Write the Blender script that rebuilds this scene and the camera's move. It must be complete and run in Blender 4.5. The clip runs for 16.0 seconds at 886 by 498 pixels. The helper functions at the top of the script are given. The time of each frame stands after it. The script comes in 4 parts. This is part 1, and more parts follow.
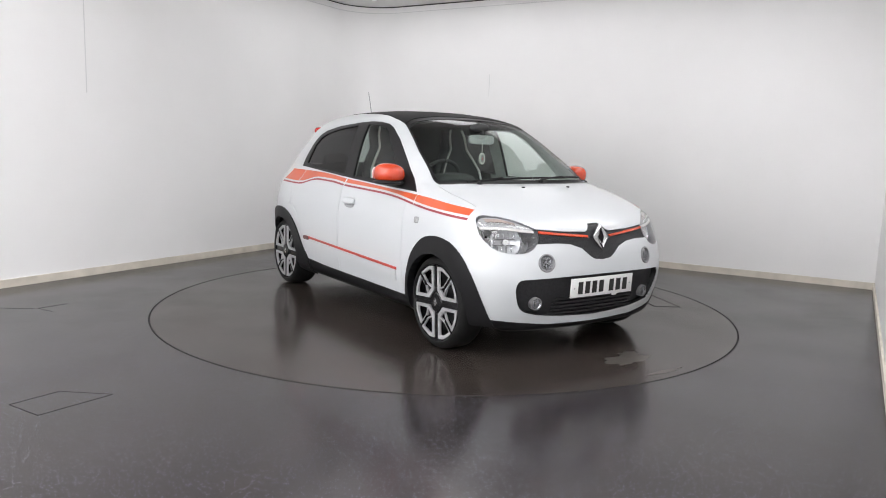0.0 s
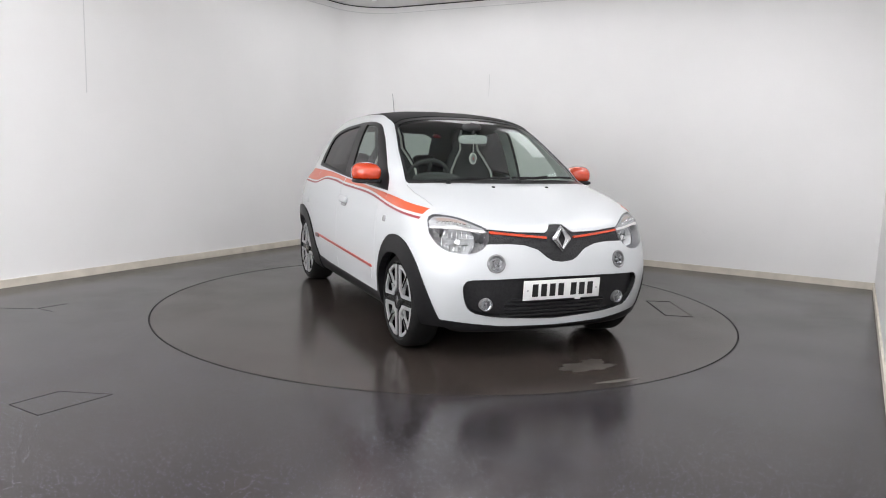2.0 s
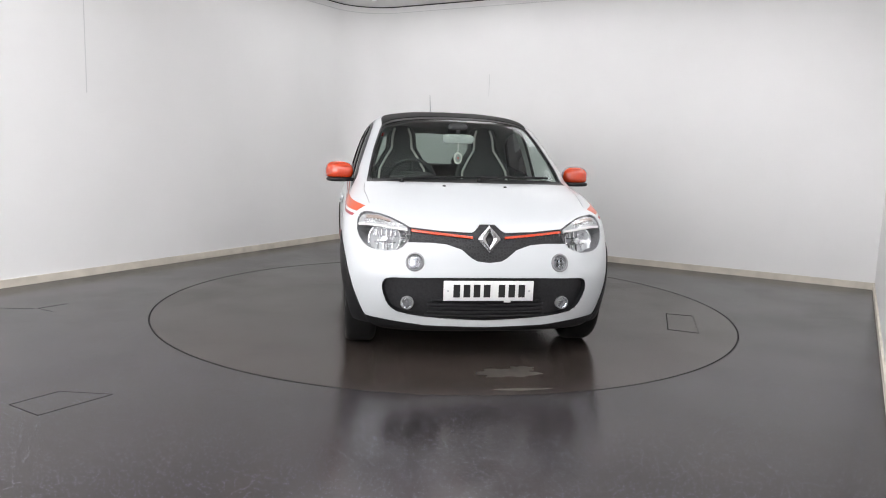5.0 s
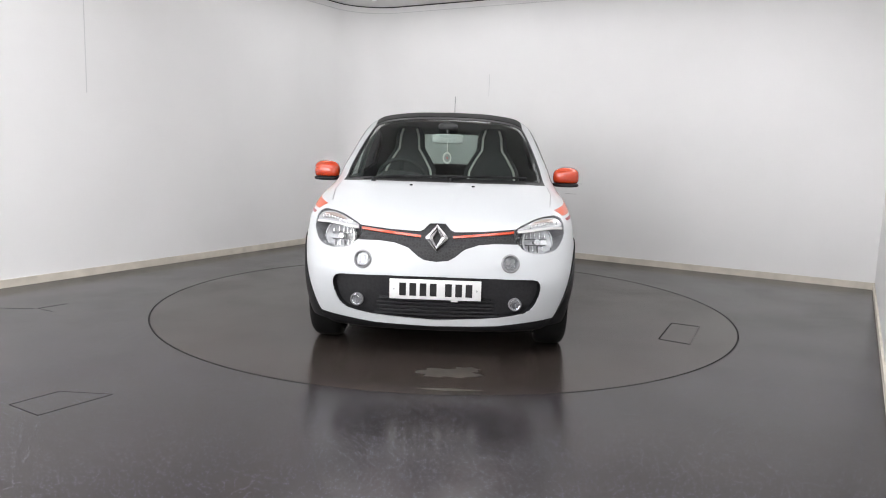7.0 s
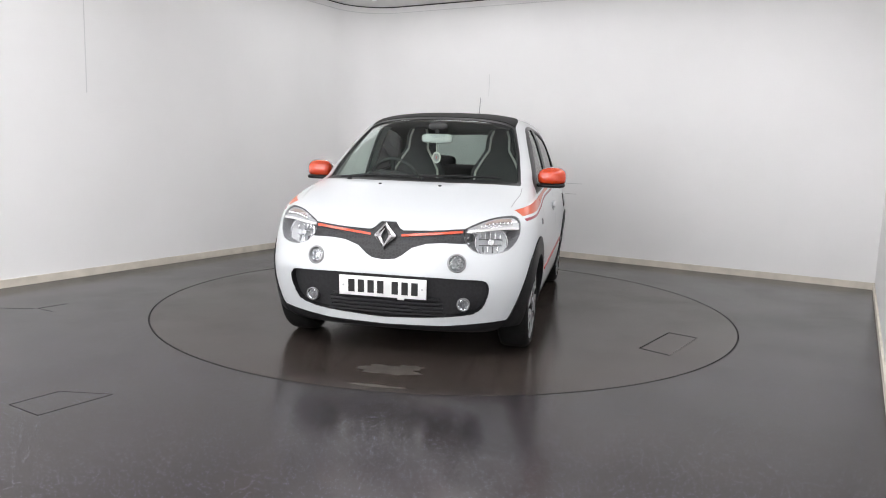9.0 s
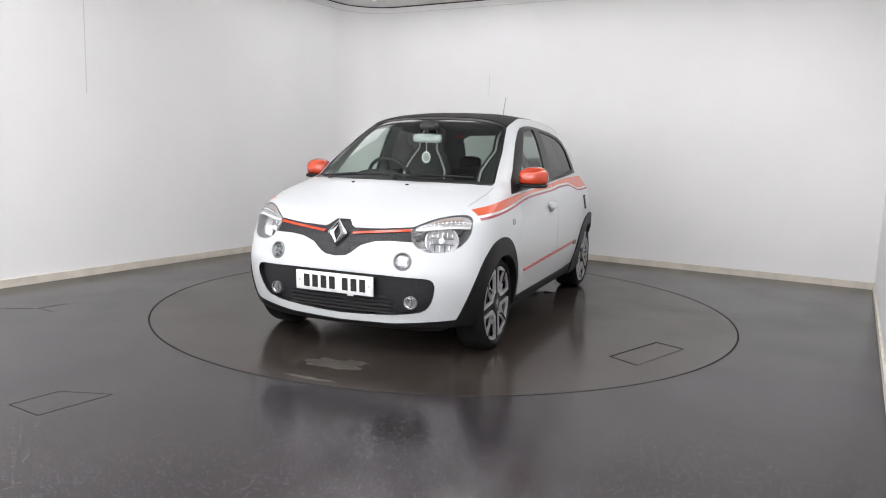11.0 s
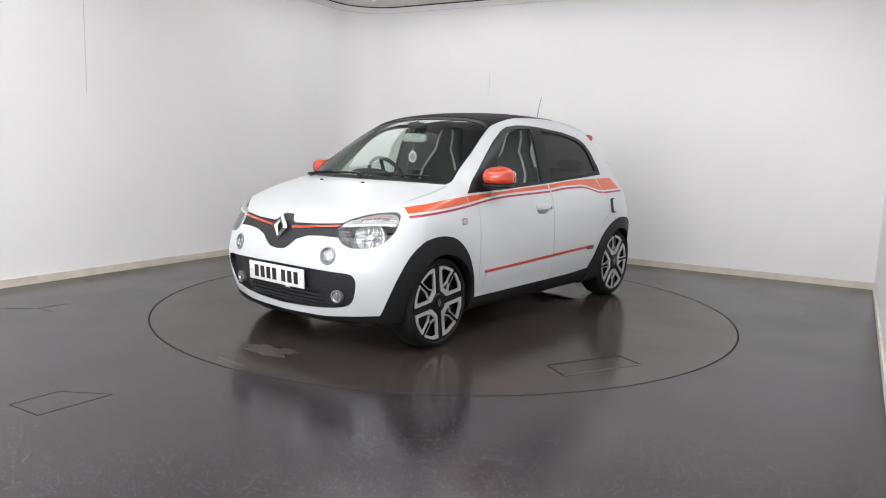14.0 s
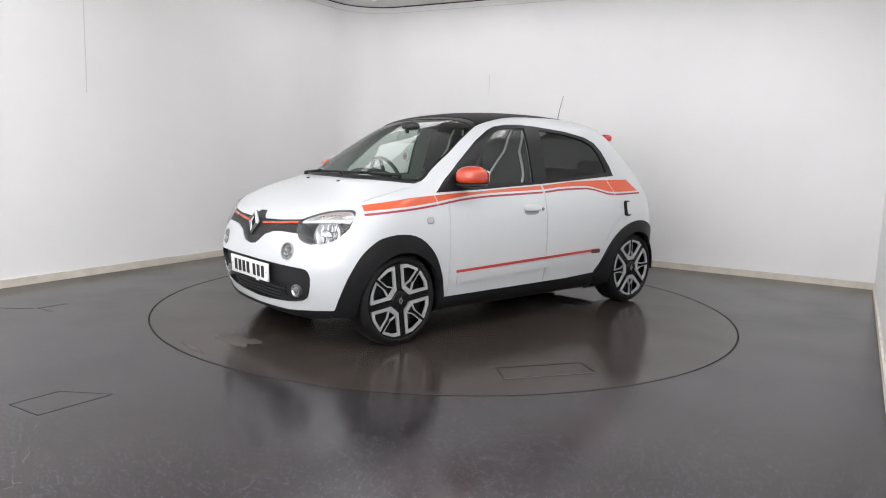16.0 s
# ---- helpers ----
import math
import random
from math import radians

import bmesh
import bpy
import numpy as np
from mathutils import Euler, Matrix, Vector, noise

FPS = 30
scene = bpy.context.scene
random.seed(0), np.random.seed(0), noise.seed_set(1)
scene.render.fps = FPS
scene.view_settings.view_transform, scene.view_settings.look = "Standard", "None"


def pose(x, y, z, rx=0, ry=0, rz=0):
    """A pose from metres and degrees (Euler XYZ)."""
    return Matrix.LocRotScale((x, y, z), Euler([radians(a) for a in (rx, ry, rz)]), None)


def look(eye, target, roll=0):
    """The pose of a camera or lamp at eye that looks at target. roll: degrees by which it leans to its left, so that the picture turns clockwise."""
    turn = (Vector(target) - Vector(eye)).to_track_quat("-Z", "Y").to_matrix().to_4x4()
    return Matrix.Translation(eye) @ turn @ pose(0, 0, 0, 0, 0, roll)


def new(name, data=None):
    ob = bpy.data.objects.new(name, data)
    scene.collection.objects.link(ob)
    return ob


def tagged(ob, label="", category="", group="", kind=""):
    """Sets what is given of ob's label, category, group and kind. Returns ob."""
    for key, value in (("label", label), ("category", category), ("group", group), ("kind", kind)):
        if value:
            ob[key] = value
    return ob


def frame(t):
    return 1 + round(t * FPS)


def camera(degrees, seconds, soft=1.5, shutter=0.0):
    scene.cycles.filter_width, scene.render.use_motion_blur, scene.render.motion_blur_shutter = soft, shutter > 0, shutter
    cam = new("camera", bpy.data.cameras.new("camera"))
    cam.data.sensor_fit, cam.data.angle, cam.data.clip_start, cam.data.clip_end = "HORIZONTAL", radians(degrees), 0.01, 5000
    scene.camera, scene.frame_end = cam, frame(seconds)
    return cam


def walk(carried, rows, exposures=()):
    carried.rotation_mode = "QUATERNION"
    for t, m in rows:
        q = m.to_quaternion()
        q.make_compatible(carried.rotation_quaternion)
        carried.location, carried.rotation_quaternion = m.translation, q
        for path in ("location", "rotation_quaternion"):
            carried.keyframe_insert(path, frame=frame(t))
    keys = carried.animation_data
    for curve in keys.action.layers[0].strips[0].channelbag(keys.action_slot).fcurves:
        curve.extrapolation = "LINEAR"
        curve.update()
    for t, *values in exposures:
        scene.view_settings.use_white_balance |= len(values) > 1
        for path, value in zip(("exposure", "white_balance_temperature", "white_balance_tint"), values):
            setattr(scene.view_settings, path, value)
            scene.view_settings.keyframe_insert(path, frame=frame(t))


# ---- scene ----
from mathutils.bvhtree import BVHTree

# ---------- camera: stands still beside the booth wall ----------
cam = camera(62.3, 16.0, soft=1.0)
EYE = Vector((0.0, -5.748, 1.242))
YAW, PITCH = radians(0.2), radians(-7.955)
WAY = Vector((-math.sin(YAW) * math.cos(PITCH), math.cos(YAW) * math.cos(PITCH), math.sin(PITCH)))
STAND = look(EYE, EYE + 5 * WAY, 1.677)
walk(cam, [(0, STAND), (16, STAND)])

# ---------- world and exposure ----------
world = bpy.data.worlds.new("world")
world.use_nodes = True
scene.world = world
world.node_tree.nodes["Background"].inputs[0].default_value = (0.6, 0.62, 0.65, 1)
world.node_tree.nodes["Background"].inputs[1].default_value = 0.05
scene.view_settings.exposure = 0.0

# the booth is a rectangle turned by 30 degrees against the camera's axis
ROOM = pose(0, 0, 0, 0, 0, -30)
U0, U1, V0, V1, ZC = -3.15, 3.0, -6.4, 3.1, 3.0
AXLE = 1.129          # front axle ahead of the turntable's centre
RT = 2.191            # turntable radius


# ---------- materials ----------
def material(name, color, rough=0.5, metal=0.0, coat=0.0, var=0.0, scale=4.0, bump=0.0, bscale=200.0, spec=0.5):
    m = bpy.data.materials.new(name)
    m.use_nodes = True
    nt = m.node_tree
    b = nt.nodes["Principled BSDF"]
    b.inputs["Base Color"].default_value = (*color, 1)
    b.inputs["Roughness"].default_value = rough
    b.inputs["Metallic"].default_value = metal
    b.inputs["Coat Weight"].default_value = coat
    b.inputs["Coat Roughness"].default_value = 0.04
    b.inputs["Specular IOR Level"].default_value = spec
    tc = nt.nodes.new("ShaderNodeTexCoord")
    if var:
        n = nt.nodes.new("ShaderNodeTexNoise")
        n.inputs["Scale"].default_value = scale
        n.inputs["Detail"].default_value = 6
        nt.links.new(tc.outputs["Object"], n.inputs["Vector"])
        r = nt.nodes.new("ShaderNodeValToRGB")
        r.color_ramp.elements[0].position, r.color_ramp.elements[1].position = 0.3, 0.7
        r.color_ramp.elements[0].color = (*[c * (1 - var) for c in color], 1)
        r.color_ramp.elements[1].color = (*[min(1, c * (1 + var)) for c in color], 1)
        nt.links.new(n.outputs["Fac"], r.inputs["Fac"])
        nt.links.new(r.outputs["Color"], b.inputs["Base Color"])
    if bump:
        n2 = nt.nodes.new("ShaderNodeTexNoise")
        n2.inputs["Scale"].default_value = bscale
        n2.inputs["Detail"].default_value = 3
        nt.links.new(tc.outputs["Object"], n2.inputs["Vector"])
        bp = nt.nodes.new("ShaderNodeBump")
        bp.inputs["Strength"].default_value = bump
        bp.inputs["Distance"].default_value = 0.002
        nt.links.new(n2.outputs["Fac"], bp.inputs["Height"])
        nt.links.new(bp.outputs["Normal"], b.inputs["Normal"])
    return m


def emitter(name, color, strength):
    m = bpy.data.materials.new(name)
    m.use_nodes = True
    b = m.node_tree.nodes["Principled BSDF"]
    b.inputs["Base Color"].default_value = (*color, 1)
    b.inputs["Emission Color"].default_value = (*color, 1)
    b.inputs["Emission Strength"].default_value = strength
    return m


def glass(name, color, rough=0.0, floor=0.045):
    """Thin sheet: a clear, tinted pass-through under a mirror coat."""
    m = bpy.data.materials.new(name)
    m.use_nodes = True
    nt = m.node_tree
    nt.nodes.clear()
    out = nt.nodes.new("ShaderNodeOutputMaterial")
    tr = nt.nodes.new("ShaderNodeBsdfTransparent")
    tr.inputs[0].default_value = (*color, 1)
    gl = nt.nodes.new("ShaderNodeBsdfGlossy")
    gl.inputs["Roughness"].default_value = rough
    lw = nt.nodes.new("ShaderNodeLayerWeight")
    lw.inputs[0].default_value = 0.5
    pw = nt.nodes.new("ShaderNodeMath")
    pw.operation, pw.inputs[1].default_value = "POWER", 5.0
    nt.links.new(lw.outputs["Facing"], pw.inputs[0])
    fr = nt.nodes.new("ShaderNodeMath")
    fr.operation, fr.inputs[1].default_value, fr.inputs[2].default_value = "MULTIPLY_ADD", 0.9, floor
    nt.links.new(pw.outputs[0], fr.inputs[0])
    mx = nt.nodes.new("ShaderNodeMixShader")
    nt.links.new(fr.outputs[0], mx.inputs[0])
    nt.links.new(tr.outputs[0], mx.inputs[1])
    nt.links.new(gl.outputs[0], mx.inputs[2])
    nt.links.new(mx.outputs[0], out.inputs[0])
    return m


def floor_material(name, base, seedoff, grains=1.0):
    m = bpy.data.materials.new(name)
    m.use_nodes = True
    nt = m.node_tree
    b = nt.nodes["Principled BSDF"]
    tc = nt.nodes.new("ShaderNodeTexCoord")

    def noise_node(scale, detail, w=0.0):
        mp = nt.nodes.new("ShaderNodeMapping")
        mp.inputs["Location"].default_value = (seedoff + w, seedoff * 2, 0)
        nt.links.new(tc.outputs["Object"], mp.inputs["Vector"])
        n = nt.nodes.new("ShaderNodeTexNoise")
        n.inputs["Scale"].default_value, n.inputs["Detail"].default_value = scale, detail
        nt.links.new(mp.outputs[0], n.inputs["Vector"])
        return n

    def ramp(src, p0, c0, p1, c1):
        r = nt.nodes.new("ShaderNodeValToRGB")
        r.color_ramp.elements[0].position, r.color_ramp.elements[1].position = p0, p1
        r.color_ramp.elements[0].color, r.color_ramp.elements[1].color = (*c0, 1), (*c1, 1)
        nt.links.new(src, r.inputs[0])
        return r

    big = noise_node(0.9, 5)
    col = ramp(big.outputs["Fac"], 0.3, [c * 0.82 for c in base], 0.72, [c * 1.2 for c in base])
    # scuffs and dried-water marks
    mark = noise_node(4.5, 10, 5.0)
    mk = ramp(mark.outputs["Fac"], 0.52, (0, 0, 0), 0.70, (1, 1, 1))
    mix = nt.nodes.new("ShaderNodeMixRGB")
    mix.inputs[2].default_value = (base[0] * 1.7, base[1] * 1.65, base[2] * 1.55, 1)
    sc = nt.nodes.new("ShaderNodeMath")
    sc.operation, sc.inputs[1].default_value = "MULTIPLY", 0.5
    nt.links.new(mk.outputs[0], sc.inputs[0])
    nt.links.new(sc.outputs[0], mix.inputs[0])
    nt.links.new(col.outputs[0], mix.inputs[1])
    # glitter grains in the vinyl
    vo = nt.nodes.new("ShaderNodeTexVoronoi")
    vo.inputs["Scale"].default_value = 115
    nt.links.new(tc.outputs["Object"], vo.inputs["Vector"])
    gr = ramp(vo.outputs["Distance"], 0.12, (1, 1, 1), 0.27, (0, 0, 0))
    pick = nt.nodes.new("ShaderNodeMath")
    pick.operation, pick.inputs[1].default_value = "GREATER_THAN", 0.6
    sep = nt.nodes.new("ShaderNodeSeparateColor")
    nt.links.new(vo.outputs["Color"], sep.inputs[0])
    nt.links.new(sep.outputs[0], pick.inputs[0])
    mul = nt.nodes.new("ShaderNodeMath")
    mul.operation = "MULTIPLY"
    nt.links.new(gr.outputs[0], mul.inputs[0])
    nt.links.new(pick.outputs[0], mul.inputs[1])
    fade = nt.nodes.new("ShaderNodeMath")
    fade.operation, fade.inputs[1].default_value = "MULTIPLY", grains
    nt.links.new(mul.outputs[0], fade.inputs[0])
    mix2 = nt.nodes.new("ShaderNodeMixRGB")
    mix2.inputs[2].default_value = (0.42, 0.44, 0.58, 1)
    nt.links.new(fade.outputs[0], mix2.inputs[0])
    nt.links.new(mix.outputs[0], mix2.inputs[1])
    nt.links.new(mix2.outputs[0], b.inputs["Base Color"])
    wet = noise_node(1.6, 4, 11.0)
    ro = ramp(wet.outputs["Fac"], 0.32, (0.15,) * 3, 0.70, (0.25,) * 3)
    nt.links.new(ro.outputs[0], b.inputs["Roughness"])
    b.inputs["Specular IOR Level"].default_value = 0.3
    fine = noise_node(160, 2)
    bp = nt.nodes.new("ShaderNodeBump")
    bp.inputs["Strength"].default_value, bp.inputs["Distance"].default_value = 0.06, 0.001
    nt.links.new(fine.outputs["Fac"], bp.inputs["Height"])
    nt.links.new(bp.outputs[0], b.inputs["Normal"])
    return m


M_WALL = material("white_wall_paint", (0.87, 0.865, 0.86), 0.55, var=0.025, scale=0.9, bump=0.05, bscale=60)
M_CEIL = material("ceiling_board", (0.82, 0.81, 0.80), 0.8, var=0.04, scale=1.5)
M_BASE = material("cream_baseboard", (0.66, 0.61, 0.53), 0.5, var=0.12, scale=7.0)
M_GAP = material("dark_gap", (0.012, 0.012, 0.012), 0.8)
M_FLOOR = floor_material("speckled_vinyl_floor", (0.0245, 0.0208, 0.0215), 0.0)
M_DISC = floor_material("turntable_vinyl", (0.036, 0.029, 0.0255), 7.0, 0.05)
M_STAIN = material("dried_water_stain", (0.068, 0.060, 0.054), 0.34, var=0.3, scale=9)
M_WET = material("wet_vinyl", (0.03, 0.026, 0.024), 0.03, bump=0.5, bscale=7.0)
M_WHITE = material("white_car_paint", (0.57, 0.59, 0.605), 0.32, coat=0.5)
M_WHITE.node_tree.nodes["Principled BSDF"].inputs["Coat Roughness"].default_value = 0.22
M_LAMP = emitter("lamp_diffuser", (1.0, 0.995, 1.012), 4.8)
M_FILL_SOFT = emitter("soft_fill_diffuser", (1.0, 0.995, 1.012), 2.3)
M_FILL_WALL = emitter("wall_fill_diffuser", (1.0, 0.995, 1.012), 6.2)
M_FRAME = material("white_metal", (0.7, 0.7, 0.7), 0.4)


# ---------- mesh helpers ----------
def mesh_of(name, verts, faces, smooth=False, sharp=True):
    me = bpy.data.meshes.new(name)
    me.from_pydata(verts, [], faces)
    me.update()
    if smooth:
        me.polygons.foreach_set("use_smooth", [True] * len(me.polygons))
        if sharp:
            me.set_sharp_from_angle(angle=radians(38))
    return me


def part(name, data, mat, parent=None, label="", m=None):
    if isinstance(data, bmesh.types.BMesh):
        me = bpy.data.meshes.new(name)
        data.to_mesh(me)
        data.free()
        data = me
    if mat is not None and not data.materials:
        data.materials.append(mat)
    ob = new(name, data)
    ob.parent = parent
    if m is not None:
        ob.matrix_basis = m
    return tagged(ob, label)


def box(x0, x1, y0, y1, z0, z1, bevel=0.0, seg=2):
    bm = bmesh.new()
    bmesh.ops.create_cube(bm, size=1)
    bmesh.ops.scale(bm, vec=(x1 - x0, y1 - y0, z1 - z0), verts=bm.verts)
    bmesh.ops.translate(bm, vec=((x0 + x1) / 2, (y0 + y1) / 2, (z0 + z1) / 2), verts=bm.verts)
    if bevel:
        bmesh.ops.bevel(bm, geom=bm.edges[:], offset=bevel, segments=seg, affect="EDGES", profile=0.5)
        for f in bm.faces:
            f.smooth = True
    return bm


def prism(pts, z0, z1):
    """A plan outline (x, y) raised from z0 to z1."""
    n = len(pts)
    v = [(x, y, z0) for x, y in pts] + [(x, y, z1) for x, y in pts]
    f = [tuple(range(n - 1, -1, -1)), tuple(range(n, 2 * n))] + [(i, (i + 1) % n, n + (i + 1) % n, n + i) for i in range(n)]
    return mesh_of("prism", v, f)


def lathe(profile, seg=48):
    """Turn a closed run of (radius, along) pairs about the y axis."""
    v, f, n, ids = [], [], len(profile), []
    for r, h in profile:
        if r < 1e-6:
            ids.append([len(v)] * seg)
            v.append((0, h, 0))
        else:
            ids.append([len(v) + i for i in range(seg)])
            v += [(r * math.cos(2 * math.pi * i / seg), h, r * math.sin(2 * math.pi * i / seg)) for i in range(seg)]
    for k in range(n):
        l = (k + 1) % n
        for i in range(seg):
            j = (i + 1) % seg
            q = [ids[k][i], ids[l][i], ids[l][j], ids[k][j]]
            q = [a for m, a in enumerate(q) if a not in q[:m]]
            if len(q) > 2:
                f.append(tuple(reversed(q)))
    return mesh_of("lathe", v, f, True)


def tube(points, r, seg=10, taper=None):
    """A round bar along points, closed at its ends."""
    pts = [Vector(p) for p in points]
    v, f = [], []
    for i, p in enumerate(pts):
        d = (pts[min(i + 1, len(pts) - 1)] - pts[max(i - 1, 0)]).normalized()
        a = d.orthogonal().normalized() if i == 0 else (a - d * a.dot(d)).normalized()
        b = d.cross(a)
        rr = r if taper is None else r + (taper - r) * i / (len(pts) - 1)
        for k in range(seg):
            t = 2 * math.pi * k / seg
            v.append(p + (a * math.cos(t) + b * math.sin(t)) * rr)
    for i in range(len(pts) - 1):
        for k in range(seg):
            l = (k + 1) % seg
            f.append((i * seg + k, i * seg + l, (i + 1) * seg + l, (i + 1) * seg + k))
    f.append(tuple(range(seg - 1, -1, -1)))
    f.append(tuple((len(pts) - 1) * seg + k for k in range(seg)))
    return mesh_of("tube", v, f, True)


def blob(cx, cy, cz, rx, ry, rz, n=3.0, nu=32, nv=16, flat=None):
    """A rounded block (superellipsoid)."""
    def pw(c, e):
        return math.copysign(abs(c) ** e, c)
    v, f, e = [], [], 2 / n
    for j in range(nv + 1):
        t = -math.pi / 2 + math.pi * j / nv
        for i in range(nu):
            a = 2 * math.pi * i / nu
            v.append([cx + rx * pw(math.cos(t), e) * pw(math.cos(a), e), cy + ry * pw(math.cos(t), e) * pw(math.sin(a), e), cz + rz * pw(math.sin(t), e)])
    for j in range(nv):
        for i in range(nu):
            k = (i + 1) % nu
            f.append((j * nu + i, j * nu + k, (j + 1) * nu + k, (j + 1) * nu + i))
    me = mesh_of("blob", v, f, True)
    return me


# ---------- the booth ----------
def build_booth():
    R = 0.55
    c = (U0 + R, V1 - R)

    def path(off, n=14):
        """Left wall, rounded corner, back wall: the inner face moved inwards by off."""
        pts = [(U0 + off, V0), (U0 + off, V1 - R)]
        pts += [(c[0] - (R - off) * math.cos(a), c[1] + (R - off) * math.sin(a)) for a in [math.pi / 2 * i / n for i in range(1, n)]]
        return pts + [(U0 + R, V1 - off), (U1, V1 - off)]

    def band(name, off0, off1, z0, z1, mat, kind="structure", label=""):
        a, b = path(off0), path(off1)
        n = len(a)
        v = [(x, y, z) for z in (z0, z1) for pts in (a, b) for x, y in pts]
        f = []
        for i in range(n - 1):
            f += [(i, i + 1, n + i + 1, n + i), (2 * n + i, 3 * n + i, 3 * n + i + 1, 2 * n + i + 1),
                  (n + i, n + i + 1, 3 * n + i + 1, 3 * n + i), (i, 2 * n + i, 2 * n + i + 1, i + 1)]
        f += [(0, n, 3 * n, 2 * n), (n - 1, 3 * n - 1, 4 * n - 1, 2 * n - 1)]
        me = mesh_of(name, v, f, True)
        ob = part(name, me, mat, None, label, ROOM)
        return tagged(ob, kind=kind)

    band("wall_north", -0.12, 0.0, 0, ZC, M_WALL, label="white painted booth wall with a rounded corner")
    band("baseboard", 0.001, 0.018, 0.0, 0.066, M_BASE, label="cream scuffed wooden baseboard along the wall")
    band("ceiling_trim", 0.001, 0.012, 2.915, 2.922, M_FRAME, label="thin white bead below the ceiling")
    band("ceiling_gap", 0.001, 0.006, 2.988, 2.999, M_GAP, label="dark joint between wall and ceiling")
    def slanted(a, b, v0, v1):
        """A plan strip along the east wall, which opens by a degree towards the south."""
        def at(v):
            return 2.974 + 0.0187 * (V1 - v)
        return [(at(v0) + a, v0), (at(v0) + b, v0), (at(v1) + b, v1), (at(v1) + a, v1)]

    tagged(part("wall_east", prism(slanted(0, 0.12, V0, V1 - 0.001), 0, ZC), M_WALL, m=ROOM), "white painted booth wall", kind="structure")
    tagged(part("baseboard", prism(slanted(-0.016, -0.001, V0, V1 - 0.02), 0, 0.06), M_BASE, m=ROOM), "cream wooden baseboard", kind="structure")
    tagged(part("wall_south", box(U0 - 0.12, U1 + 0.4, V0 - 0.12, V0, 0, ZC), M_WALL, m=ROOM), "white painted booth wall", kind="structure")
    tagged(part("ceiling", box(U0 - 0.12, U1 + 0.4, V0 - 0.12, V1 + 0.12, ZC, ZC + 0.1), M_CEIL, m=ROOM), "pale grey ceiling", kind="structure")
    # floor with a round hole for the turntable
    n = 128
    bm = bmesh.new()
    outer = [bm.verts.new(ROOM @ Vector((u, v, 0))) for u, v in ((U0 - 0.1, V0 - 0.1), (U1 + 0.4, V0 - 0.1), (U1 + 0.4, V1 + 0.1), (U0 - 0.1, V1 + 0.1))]
    ring = [bm.verts.new(((RT + 0.006) * math.cos(2 * math.pi * i / n), (RT + 0.006) * math.sin(2 * math.pi * i / n), 0)) for i in range(n)]
    edges = [bm.edges.new((outer[i], outer[(i + 1) % 4])) for i in range(4)] + [bm.edges.new((ring[i], ring[(i + 1) % n])) for i in range(n)]
    bmesh.ops.triangle_fill(bm, use_beauty=True, edges=edges)
    for f in list(bm.faces):
        if f.calc_center_median().length < RT:
            bm.faces.remove(f)
    for f in bm.faces:
        if f.normal.z < 0:
            f.normal_flip()
    low = [bm.verts.new((v.co.x, v.co.y, -0.05)) for v in ring]
    for i in range(n):
        bm.faces.new((ring[i], ring[(i + 1) % n], low[(i + 1) % n], low[i]))
    tagged(part("floor", bm, M_FLOOR), "dark grey speckled vinyl floor, glossy and scuffed", kind="structure")
    pit = lathe([(0.0, -0.06), (RT + 0.1, -0.06), (RT + 0.1, -0.05), (0.0, -0.05)], 64)
    tagged(part("turntable_pit", pit, M_GAP, m=Matrix.Rotation(math.pi / 2, 4, "X")), "dark pit below the turntable", kind="structure")


build_booth()


def light_panel(u, v, w=0.8, lit=M_LAMP):
    e = new("unseen_ceiling_light")
    e.matrix_basis = ROOM @ pose(u, v, ZC)
    tagged(e, "flush square white ceiling light panel, lit, out of view, placed to brighten the booth", "ceiling light", "ceiling lights of the booth")
    h = w / 2
    part("diffuser", box(-h, h, -h, h, -0.02, -0.004), lit, e, "glowing white diffuser")
    for a in (-1, 1):
        part("frame", box(a * h - 0.012, a * h + 0.012, -h - 0.012, h + 0.012, -0.025, -0.001), M_FRAME, e)
        part("frame", box(-h + 0.013, h - 0.013, a * h - 0.012, a * h + 0.012, -0.025, -0.001), M_FRAME, e)


# unseen panels round the stage, none straight above it, laid out for even light
for u, v in [(a, b) for a in (-1.1, 0.0, 1.1, 2.2) for b in (-5.7, -4.6, -3.5, -2.4, -1.3, -0.2, 0.9)]:
    at = ROOM @ Vector((u, v, 0))
    if at.length > 2.15 and at.y < 1.2:
        light_panel(u, v)
# dimmer fill panels, added to lift the rounded corner and the side walls
for u, v, w in ((-2.15, 2.1, 0.9), (-2.2, 0.9, 0.8), (-0.95, 2.2, 0.9), (0.3, 2.2, 0.8), (1.5, 1.9, 0.8), (2.4, 1.5, 0.8), (-2.2, -1.5, 0.8), (-2.2, -3.2, 0.8)):
    light_panel(u, v, w, M_FILL_SOFT)


def wall_fill(u):
    """Unseen upright glowing panel, added on the south wall as fill light."""
    e = new("wall_fill")
    e.matrix_basis = ROOM @ pose(u, V0, 0.9)
    tagged(e, "tall unseen glowing panel added on the south wall as fill light", "wall light", "wall lights of the booth")
    part("diffuser", box(-0.7, 0.7, 0.004, 0.04, 0.0, 1.7), M_FILL_WALL, e, "glowing white diffuser")
    for a in (-1, 1):
        part("frame", box(a * 0.715 - 0.013, a * 0.715 + 0.013, 0.001, 0.05, -0.03, 1.73), M_FRAME, e)
    for z in (-0.015, 1.715):
        part("frame", box(-0.7, 0.7, 0.001, 0.05, z - 0.013, z + 0.013), M_FRAME, e)


